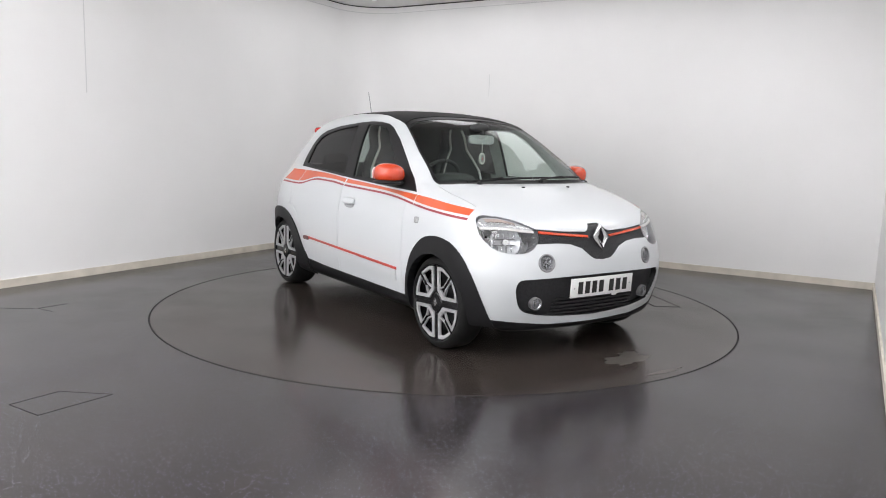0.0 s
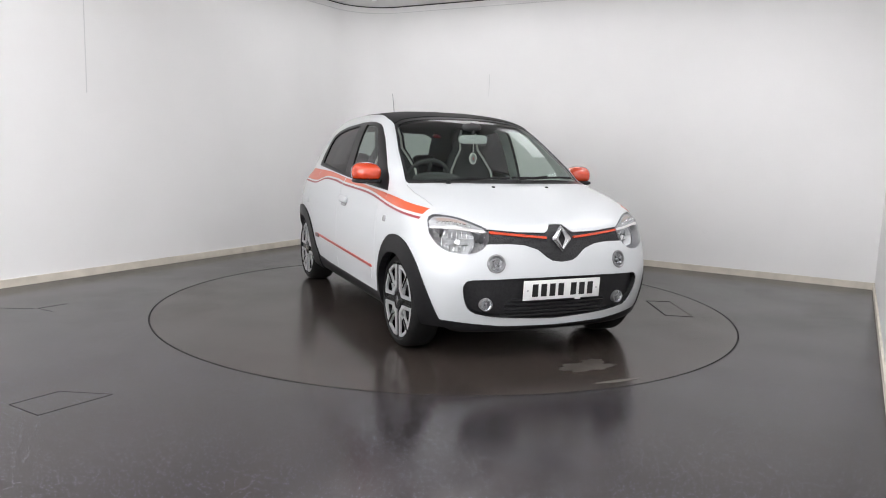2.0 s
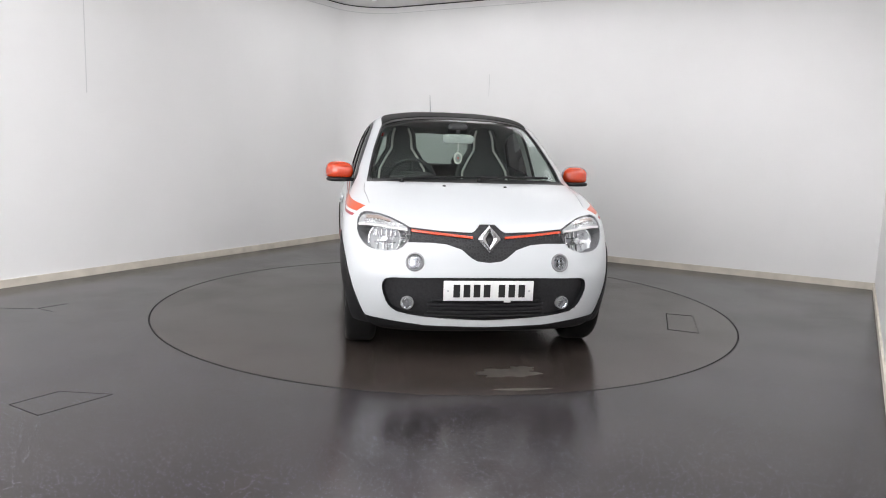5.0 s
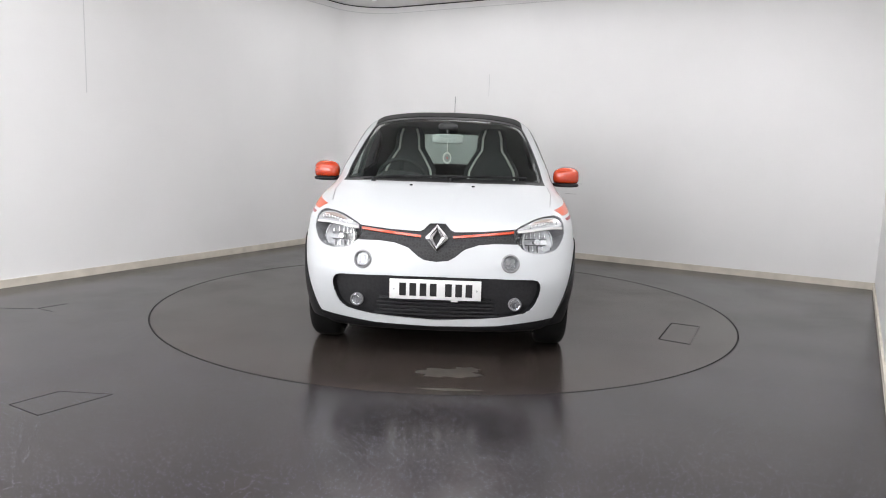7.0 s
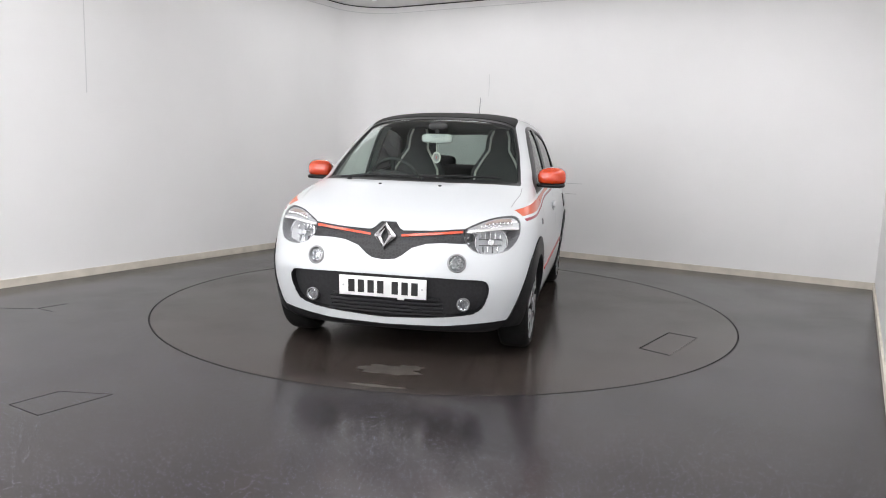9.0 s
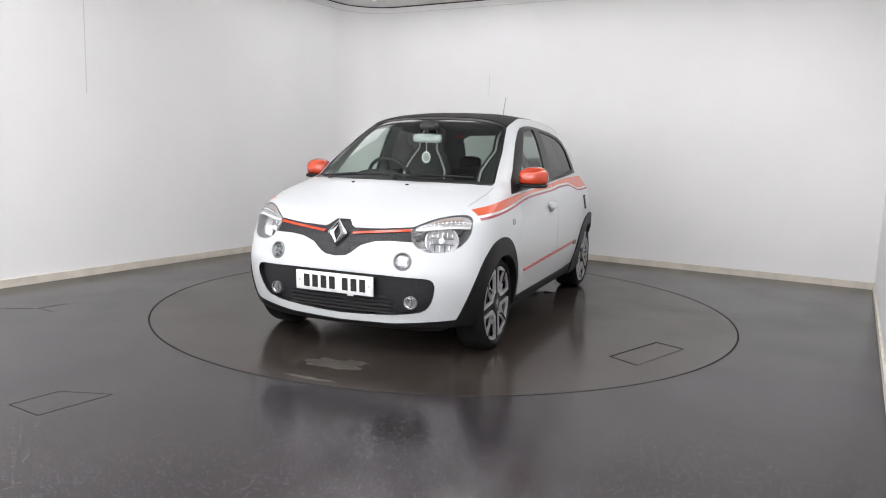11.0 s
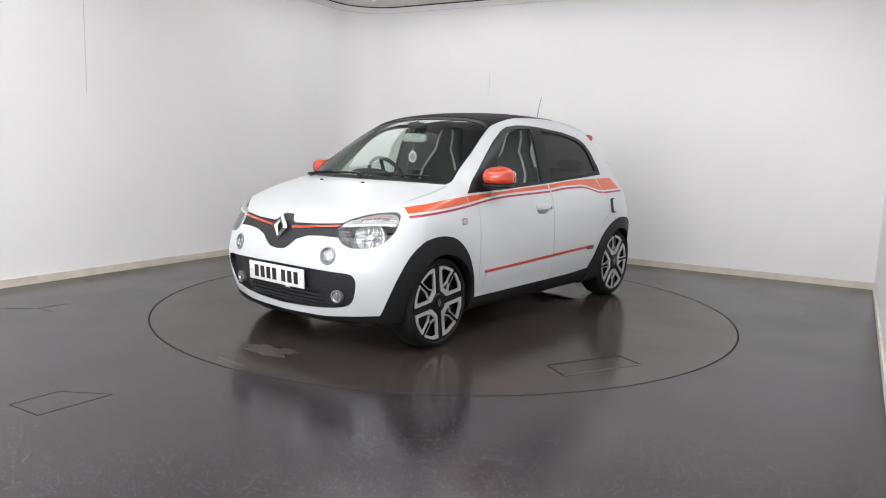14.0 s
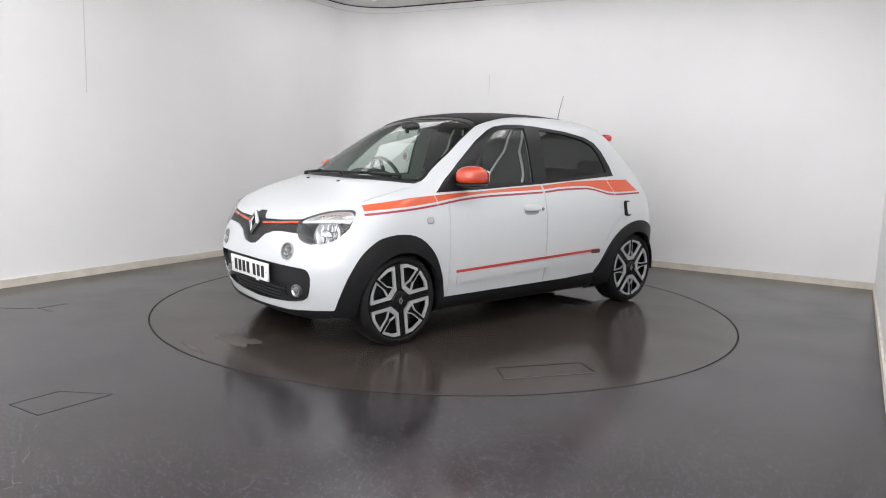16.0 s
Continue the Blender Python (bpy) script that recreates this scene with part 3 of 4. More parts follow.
    carve(bm, "low_panel", [(-0.515, 0.430), (-0.52, 0.355), (-1.89, 0.405), (-1.93, 0.462)], SIDE)
    carve(bm, "low_stripe", [(-0.51, 0.430), (-0.51, 0.446), (-1.955, 0.490), (-1.985, 0.490), (-1.985, 0.462), (-1.90, 0.462), (-1.89, 0.472)], SIDE)
    carve(bm, "screen_frame", [(-0.075, -0.01), (-0.09, 0.25), (-0.14, 0.45), (-0.21, 0.61), (-0.262, 0.668), (-0.31, 0.668), (-0.6, 0.615), (-0.9, 0.540), (-0.945, 0.46), (-0.985, 0.25), (-1.0, -0.01)], TOP, 0.05, zmin=0.97)
    carve(bm, "windscreen", [(-0.15, -0.01), (-0.165, 0.25), (-0.21, 0.45), (-0.265, 0.585), (-0.30, 0.640), (-0.34, 0.644), (-0.6, 0.600), (-0.84, 0.541), (-0.875, 0.52), (-0.895, 0.45), (-0.925, 0.25), (-0.935, -0.01)], TOP, 0.05, zmin=0.97)
    carve(bm, "roof", [(-1.0, -0.01), (-0.985, 0.25), (-0.945, 0.46), (-0.9, 0.540), (-1.05, 0.535), (-1.25, 0.505), (-1.5, 0.46), (-1.95, 0.42), (-1.98, -0.01)], TOP, 0.3)
    carve(bm, "back_glass", [(-0.01, 1.05), (0.5, 1.06), (0.44, 1.33), (0.36, 1.37), (-0.01, 1.385)], REAR, 0.2)
    carve(bm, "grille", GRILLE, FRONT, 0.1)
    carve(bm, "grille_strip", [(0.092, 0.740), (0.435, 0.771), (0.44, 0.764), (0.435, 0.758), (0.092, 0.727)], FRONT, 0.1)
    carve(bm, "headlight", LAMP, FRONT, 0.05)
    carve(bm, "mouth", MOUTH, FRONT, 0.1)
    carve(bm, "hole", circle(0.421, 0.594, 0.046, 24), FRONT, 0.1)
    bm.normal_update()
    return bm


class Patch:
    """The pieces of the skin under some labels, moved along the normals, with a skirt round their edge."""

    def __init__(self, labels, off=0.0, skirt=0.006, cond=None):
        tags = [LABELS.index(l) for l in labels]
        self.v, self.n, self.f = [], [], []
        index = {}
        faces = [f for f in SKIN.faces if f.material_index in tags and (cond is None or cond(f.calc_center_median()))]
        chosen = set(faces)
        for f in faces:
            ids = []
            for v in f.verts:
                if v not in index:
                    index[v] = len(self.v)
                    self.v.append(v.co + v.normal * off)
                    if v.co.y < 1e-5:
                        self.v[-1].y = 0.0
                    self.n.append(v.normal.copy())
                ids.append(index[v])
            self.f.append(ids)
        if skirt:
            low = {}
            for f in faces:
                for lp in f.loops:
                    e = lp.edge
                    if sum(1 for g in e.link_faces if g in chosen) == 1 and not (e.verts[0].co.y < 1e-5 and e.verts[1].co.y < 1e-5):
                        ids = []
                        for v in (lp.vert, lp.link_loop_next.vert):
                            if v not in low:
                                low[v] = len(self.v)
                                self.v += [self.v[index[v]].copy(), v.co + v.normal * (off - skirt)]
                                self.n += [Vector((0, 0, 0)), Vector((0, 0, 0))]
                            ids.append(low[v])
                        self.f.append([ids[1], ids[0], ids[0] + 1, ids[1] + 1])

    def mesh(self, name, sides="both"):
        """sides: left, right or both halves in one mesh."""
        v, n, f = [], [], []
        for s in ((1, -1) if sides == "both" else (1,) if sides == "left" else (-1,)):
            k = len(v)
            v += [(p.x, p.y * s, p.z) for p in self.v]
            n += [(p.x, p.y * s, p.z) for p in self.n]
            f += [[k + i for i in (ids if s > 0 else reversed(ids))] for ids in self.f]
        me = mesh_of(name, v, f, True, False)
        me.normals_split_custom_set_from_vertices(n)
        return me


SKIN = cut_skin()
TREE = BVHTree.FromBMesh(SKIN)
CAR_AT = pose(AXLE, 0.0057, 0)
car = tagged(new("car"), "small white hatchback with orange stripes and mirrors, on a turntable", "car")


def on_car(name, data, mat, label="", m=None):
    return part(name, data, mat, car, label, CAR_AT if m is None else CAR_AT @ m)


def both(name, patch, mat, label=""):
    return [on_car(name, patch.mesh(name, s), mat, label) for s in ("left", "right")]


def skin_at(y, z, way=(-1, 0, 0)):
    """The place and normal of the skin met from the front at (y, z)."""
    p, n, _, _ = TREE.ray_cast(Vector((2, abs(y), z)), Vector(way))
    if y < 0:
        p, n = Vector((p.x, -p.y, p.z)), Vector((n.x, -n.y, n.z))
    return p, n


def side_at(x, z, s=1):
    p, n, _, _ = TREE.ray_cast(Vector((x, 2, z)), Vector((0, -1, 0)))
    return Vector((p.x, p.y * s, p.z)), Vector((n.x, n.y * s, n.z))


def facing(p, n, up=(0, 0, 1)):
    """A pose at p whose y axis is n."""
    y = n.normalized()
    x = Vector(up).cross(y) * -1
    x.normalize()
    return Matrix.Translation(p) @ Matrix((x, y, x.cross(y))).transposed().to_4x4()


# ---------- body panels ----------
on_car("body", Patch(["body"]).mesh("body"), M_WHITE, "glossy white painted body shell")
on_car("bonnet", Patch(["bonnet"]).mesh("bonnet"), M_WHITE, "smooth white bonnet")
doors_f = both("front_door", Patch(["front_door"]), M_WHITE)
doors_r = both("rear_door", Patch(["rear_door"]), M_WHITE)
for y0, y1 in ((-9, -2), (-2, -1), (-1, -0.3), (-0.3, 9)):
    both("panel_gap", Patch(["seam"], -0.004, 0, lambda c: y0 < c.x <= y1 and (c.z < 1.0)), M_SEAM, "narrow shut line")
on_car("front_lip", Patch(["lip"], 0.004, 0.02).mesh("front_lip"), M_BLACK, "matt black lower bumper lip")
both("sill", Patch(["sill"], 0.0, 0.03), M_BLACK, "matt black sill")
both("wheel_arch", Patch(["arch_front"], 0.008, 0.05), M_BLACK, "matt black plastic wheel arch trim")
both("wheel_arch", Patch(["arch_rear"], 0.012, 0.04), M_BLACK, "matt black plastic wheel arch trim")
for side in ("left", "right"):
    fr = on_car("window_frame", Patch(["window_frame", "mirror_patch"], 0.001, 0.02).mesh("window_frame", side), M_FRIT, "black window surround and pillar")
    part("front_side_window", Patch(["front_glass"], -0.006, 0).mesh("glass", side), M_GLASS, fr, "clear side window")
    part("rear_side_window", Patch(["rear_glass"], -0.006, 0).mesh("glass", side), M_TINT, fr, "dark tinted side window")
for k in range(4):
    both("stripe", Patch(["stripe_%d" % k], 0.0012, 0.002), M_DECAL, "orange adhesive body stripe")
    both("pinstripe", Patch(["line_%d" % k], 0.0012, 0.002), M_REDLINE, "thin dark red pinstripe")
both("door_moulding", Patch(["low_panel"], 0.006, 0.008), M_WHITE, "raised white lower door moulding")
both("moulding_stripe", Patch(["low_stripe"], 0.008, 0.01), M_REDTRIM, "red trim line on the door moulding")
sf = on_car("windscreen_surround", Patch(["screen_frame"], -0.001, 0.02).mesh("screen_frame"), M_FRIT, "black windscreen surround and scuttle")
part("windscreen", Patch(["windscreen"], -0.004, 0).mesh("windscreen"), M_GLASS, sf, "clear windscreen")
on_car("roof", Patch(["roof"], 0.003, 0.012).mesh("roof"), M_ROOF, "black folding canvas roof")
on_car("rear_window", Patch(["back_glass"], -0.004, 0).mesh("rear_window"), M_REARGLASS, "rear window glass")

# inner skin seen through the glass
LIN = ["body", "front_door", "rear_door", "roof", "window_frame", "screen_frame", "stripe_0", "stripe_1", "stripe_2", "stripe_3", "line_1", "line_2", "line_3", "mirror_patch"]
def at_pillar(c):
    return 0.96 < c.z < 1.40 and -1.5 < c.x < -0.25 and c.y > 0.45


on_car("headlining", Patch(LIN, -0.022, 0, lambda c: c.z > 0.5 and c.x < -0.25 and not at_pillar(c)).mesh("headlining"), M_LINER, "dark grey interior lining")
both("pillar_trim", Patch(LIN, -0.022, 0, at_pillar), M_PILLAR, "pale grey inner pillar trim")

# ---------- nose ----------
gr = on_car("grille", Patch(["grille"], -0.006, 0.008).mesh("grille"), M_HONEY, "black upper grille panel with a lowered middle")
for s in ("left", "right"):
    part("grille_strip", Patch(["grille_strip"], 0.003, 0.01).mesh("grille_strip", s), M_ORANGE, gr, "orange strip across the grille")
mouth = on_car("lower_grille", Patch(["mouth"], -0.035, 0.0).mesh("mouth"), M_GRILLE, "black lower air intake")


def mouth_rim():
    """The intake's edge, from the skin back to its floor."""
    tag, v, f = LABELS.index("mouth"), [], []
    for s in (1, -1):
        for e in SKIN.edges:
            if len(e.link_faces) == 2 and (e.link_faces[0].material_index == tag) != (e.link_faces[1].material_index == tag):
                a, b = e.verts
                k = len(v)
                for w in (a, b):
                    for d in (0.0, -0.04):
                        q = w.co + w.normal * d
                        v.append((q.x, q.y * s, q.z))
                f.append((k, k + 1, k + 3, k + 2))
    return mesh_of("intake_edge", v, f)


part("intake_edge", mouth_rim(), M_BLACK, mouth)


def nose_curve(z, ymax, back):
    pts = [(x, y) for x, y in outline(z) if y <= ymax and x > 0]
    return [(x - back, -y, z) for x, y in reversed(pts)] + [(x - back, y, z) for x, y in pts[1:]]


def slat(z, ymax, back, h, d):
    p = nose_curve(z, ymax, back)
    v, f = [], []
    for x, y, zz in p:
        v += [(x, y, zz - h), (x, y, zz), (x - d, y, zz + h), (x - d, y, zz - h)]
    for i in range(len(p) - 1):
        for k in range(4):
            l = (k + 1) % 4
            f.append((4 * i + k, 4 * i + 4 + k, 4 * i + 4 + l, 4 * i + l))
    return mesh_of("slat", v, f, False)


for i, z in enumerate((0.280, 0.304, 0.328, 0.352, 0.376)):
    part("slat", slat(z, 0.36 - 0.004 * i, 0.018, 0.006, 0.018), M_GRILLE, mouth, "thin black intake slat")


def number_plate():
    p, n = skin_at(0, 0.435)
    pl = on_car("number_plate", box(-0.005, 0.005, -0.26, 0.26, -0.0575, 0.0575, 0.002), M_PLATE, "white number plate with black bars", pose(0.541, 0, 0.437, 0, 3, 0))
    x = 0.0068
    for i in range(7):
        y = -0.185 + i * 0.058 + (0.028 if i > 3 else 0)
        part("plate_bar", box(x - 0.0015, x, y - 0.019, y + 0.019, -0.037, 0.037), M_INK, pl)
    part("plate_clip", box(-0.002, 0.006, 0.09, 0.13, -0.068, -0.057, 0.002), M_PLATE, pl)
    for y in (-0.235, 0.235):
        part("screw_cap", lathe([(0, 0), (0.006, 0), (0.005, 0.002), (0, 0.002)], 12), M_SILVER, pl, m=pose(0.005, y, 0, 0, 0, -90))


number_plate()


def badge():
    h, w, hh, ww, d = 0.079, 0.063, 0.046, 0.022, 0.020
    o = [(0, h), (w, 0.006), (w, -0.006), (0, -h), (-w, -0.006), (-w, 0.006)]
    i_ = [(0, hh), (ww, 0.003), (ww, -0.003), (0, -hh), (-ww, -0.003), (-ww, 0.003)]
    mid = [((a[0] + b[0]) / 2, (a[1] + b[1]) / 2) for a, b in zip(o, i_)]
    v, f = [], []
    for ring, x in ((o, 0.0), (o, d * 0.5), (mid, d), (i_, d * 0.6), (i_, 0.0)):
        v += [(x, y, z) for y, z in ring]
    for r in range(4):
        for k in range(6):
            l = (k + 1) % 6
            f.append((r * 6 + k, r * 6 + l, r * 6 + 6 + l, r * 6 + 6 + k))
    on_car("badge", mesh_of("badge", v, f), M_BADGE, "chrome diamond emblem", pose(0.500, 0, 0.727, 0, -14, 0))


badge()


def headlight(s):
    side = "left" if s > 0 else "right"
    hl = on_car("headlight", Patch(["headlight"], -0.15, 0.0).mesh("housing", side), M_PALE, "rounded headlight with a clear lens and chrome reflector")
    part("headlight_lens", Patch(["headlight"], 0.002, 0).mesh("lens", side), M_LENS, hl, "clear headlight lens")
    tag, v, f = LABELS.index("headlight"), [], []
    for e in SKIN.edges:
        if len(e.link_faces) == 2 and (e.link_faces[0].material_index == tag) != (e.link_faces[1].material_index == tag):
            k = len(v)
            for w in e.verts:
                for d in (0.0, -0.152):
                    q = w.co + w.normal * d
                    v.append((q.x, q.y * s, q.z))
            f.append((k, k + 1, k + 3, k + 2))
    part("housing_edge", mesh_of("edge", v, f), M_DULL, hl)
    p, n = skin_at(s * 0.606, 0.716)
    n = Vector((0.95, s * 0.30, 0.20)).normalized()
    m = facing(p - n * 0.082, n) @ Matrix.Diagonal((0.95, 1, 0.95, 1))
    prof = [(0.0, -0.050), (0.03, -0.047), (0.060, -0.036), (0.082, -0.016), (0.094, 0.006), (0.098, 0.008), (0.100, 0.002), (0.098, -0.03), (0.06, -0.055), (0.0, -0.058)]
    part("reflector", lathe(prof, 40), M_SILVER, hl, "chrome reflector bowl", m)
    part("reflector_ring", lathe([(0.093, 0.004), (0.096, 0.011), (0.102, 0.010), (0.102, 0.002)], 40), M_CHROME, hl, "", m)
    part("bulb", lathe([(0, -0.05), (0.012, -0.05), (0.013, -0.015), (0.008, -0.004), (0, 0.0)], 16), M_PALE, hl, "bulb", m)
    part("bulb_shield", lathe([(0, -0.006), (0.019, -0.009), (0.019, 0.0), (0, 0.005)], 20), M_CHROME, hl, "", m)
    for i in range(11):
        x = -0.075 + i * 0.015
        hgt = math.sqrt(max(0.0, 0.083**2 - x * x))
        dep = -0.046 * (1 - (x / 0.098) ** 2)
        for z0, z1 in ((-hgt * 0.9, -0.022), (0.024, hgt * 0.9)):
            if z1 - z0 > 0.012 and (i + (z0 > 0)) % 2 == 0:
                part("flute", box(x - 0.004, x + 0.004, dep + 0.002, dep + 0.014, z0, z1, 0.002), M_CHROME if i % 4 else M_HOUSING, hl, "", m)
    for dz in (-0.017, 0.019):
        part("reflector_step", box(-0.07, 0.07, -0.034, -0.022, dz - 0.003, dz + 0.003, 0.002), M_HOUSING, hl, "", m)

    def brow(name, ys, top, low, sink, mat, label):
        """A strip that follows the lamp's upper edge behind the lens."""
        v, f = [], []
        for y in ys:
            for z in (top(y), low(y)):
                p, nn = skin_at(y, z)
                for d in (sink, sink + 0.006):
                    w = p - nn * d
                    v.append((w.x, w.y * s, w.z))
        for i in range(len(ys) - 1):
            k = 4 * i
            f += [(k, k + 2, k + 6, k + 4), (k + 1, k + 5, k + 7, k + 3), (k, k + 4, k + 5, k + 1), (k + 2, k + 3, k + 7, k + 6)]
        return part(name, mesh_of(name, v, f, True), mat, hl, label)

    edge = curve([(0.46, 0.785), (0.50, 0.803), (0.57, 0.834), (0.64, 0.848), (0.69, 0.846), (0.722, 0.831), (0.737, 0.812)])
    floor_line = curve([(0.46, 0.775), (0.53, 0.781), (0.60, 0.789), (0.66, 0.793), (0.737, 0.789)])
    ys = [0.462 + 0.0228 * i for i in range(13)]
    brow("indicator", ys, edge, floor_line, 0.010, M_PALE, "pale ribbed indicator strip")
    brow("indicator_ledge", ys, lambda y: floor_line(y) + 0.001, lambda y: floor_line(y) - 0.012, 0.004, M_PIPE, "white ledge below the indicator")
    ym = [0.55 + 0.02 * i for i in range(8)]
    brow("indicator_bulb", ym, lambda y: edge(y) - 0.008, lambda y: (edge(y) + floor_line(y)) / 2 + 0.004, 0.006, M_AMBER, "amber indicator reflector")
    for i in range(9):
        y = 0.535 + 0.02 * i
        p, nn = skin_at(y, (edge(y) + floor_line(y)) / 2 - 0.006)
        q = p - nn * 0.005
        part("indicator_rib", blob(q.x, q.y * s, q.z, 0.003, 0.004, 0.010, 3.0, 10, 6), M_CHROME, hl)
    for y, z in ((0.468, 0.735), (0.476, 0.70)):
        p, nn = skin_at(y, z)
        part("lamp_screw", blob(p.x - 0.008, p.y * s, p.z, 0.004, 0.005, 0.005, 2.2, 10, 6), M_CHROME, hl)


def running_lamp(s):
    p, n = skin_at(s * 0.421, 0.594)
    m = facing(p, n)
    d = on_car("running_lamp", lathe([(0, -0.03), (0.052, -0.03), (0.054, 0.003), (0.047, 0.006), (0.043, -0.002), (0.04, -0.018), (0, -0.02)], 36), M_HOUSING, "round daytime running lamp in a grey bezel", m)
    part("bezel", lathe([(0.043, 0.002), (0.047, 0.0065), (0.0505, 0.005), (0.0505, 0.001)], 36), M_DULL, d)
    part("lamp_bowl", lathe([(0, -0.012), (0.038, -0.012), (0.042, -0.002), (0.036, -0.008), (0, -0.008)], 32), M_HOUSING, d)
    for a in (45, 135, 225, 315):
        at = pose(0.0185 * math.cos(radians(a)), 0, 0.0185 * math.sin(radians(a)))
        part("led_cup", lathe([(0, -0.009), (0.0145, -0.009), (0.0145, -0.002), (0.012, -0.002), (0.008, -0.006), (0, -0.006)], 20), M_BADGE, d, "", at)
        part("led", lathe([(0, -0.006), (0.006, -0.006), (0.005, -0.0025), (0, -0.002)], 14), M_GLOSS, d, "", at)
    part("lamp_lens", lathe([(0, 0.004), (0.03, 0.003), (0.043, -0.0005), (0.043, -0.0015), (0, 0.003)], 32), M_LENS, d)


def fog_lamp(s):
    p, n = skin_at(s * 0.461, 0.348)
    m = facing(p - n * 0.014, Vector((1, s * 0.15, 0)))
    d = on_car("fog_lamp", lathe([(0, -0.03), (0.037, -0.03), (0.038, 0.006), (0.033, 0.008), (0.03, 0.0), (0.0, -0.014)], 28), M_HOUSING, "small round fog lamp", m)
    part("fog_reflector", lathe([(0, -0.012), (0.02, -0.008), (0.031, 0.003), (0.031, 0.0), (0.0, -0.015)], 28), M_CHROME, d)
    part("fog_bulb", box(-0.007, 0.007, -0.012, 0.002, -0.03, 0.004, 0.003), M_HOUSING, d)
    part("fog_lens", lathe([(0, 0.010), (0.02, 0.009), (0.033, 0.005), (0.033, 0.004), (0, 0.009)], 28), M_LENS, d)


for s in (1, -1):
    headlight(s)
    running_lamp(s)
    fog_lamp(s)


# ---------- wheels ----------
def rod(p, q, w, y0, y1):
    """A flat bar in the wheel's plane from p to q, as wide as w."""
    p, q = Vector(p), Vector(q)
    d = (q - p).normalized()
    n = Vector((-d.y, d.x)) * w / 2
    pts = [p + n, p - n, q - n, q + n]
    v = [(a.x, y, a.y) for y in (y0, y1) for a in pts]
    f = [(0, 1, 2, 3), (7, 6, 5, 4)] + [(i, 4 + i, 4 + (i + 1) % 4, (i + 1) % 4) for i in range(4)]
    return v, f


def joined(pieces):
    v, f = [], []
    for pv, pf in pieces:
        k = len(v)
        v += pv
        f += [tuple(k + i for i in q) for q in pf]
    return mesh_of("joined", v, f)


def ring_prism(outer, inner, y0, y1):
    n = len(outer)
    v = [(a[0], y, a[1]) for ring, y in ((outer, y0), (outer, y1), (inner, y1), (inner, y0)) for a in ring]
    f = []
    for r in range(4):
        for k in range(n):
            l = (k + 1) % n
            f.append((r * n + k, ((r + 1) % 4) * n + k, ((r + 1) % 4) * n + l, r * n + l))
    return v, f


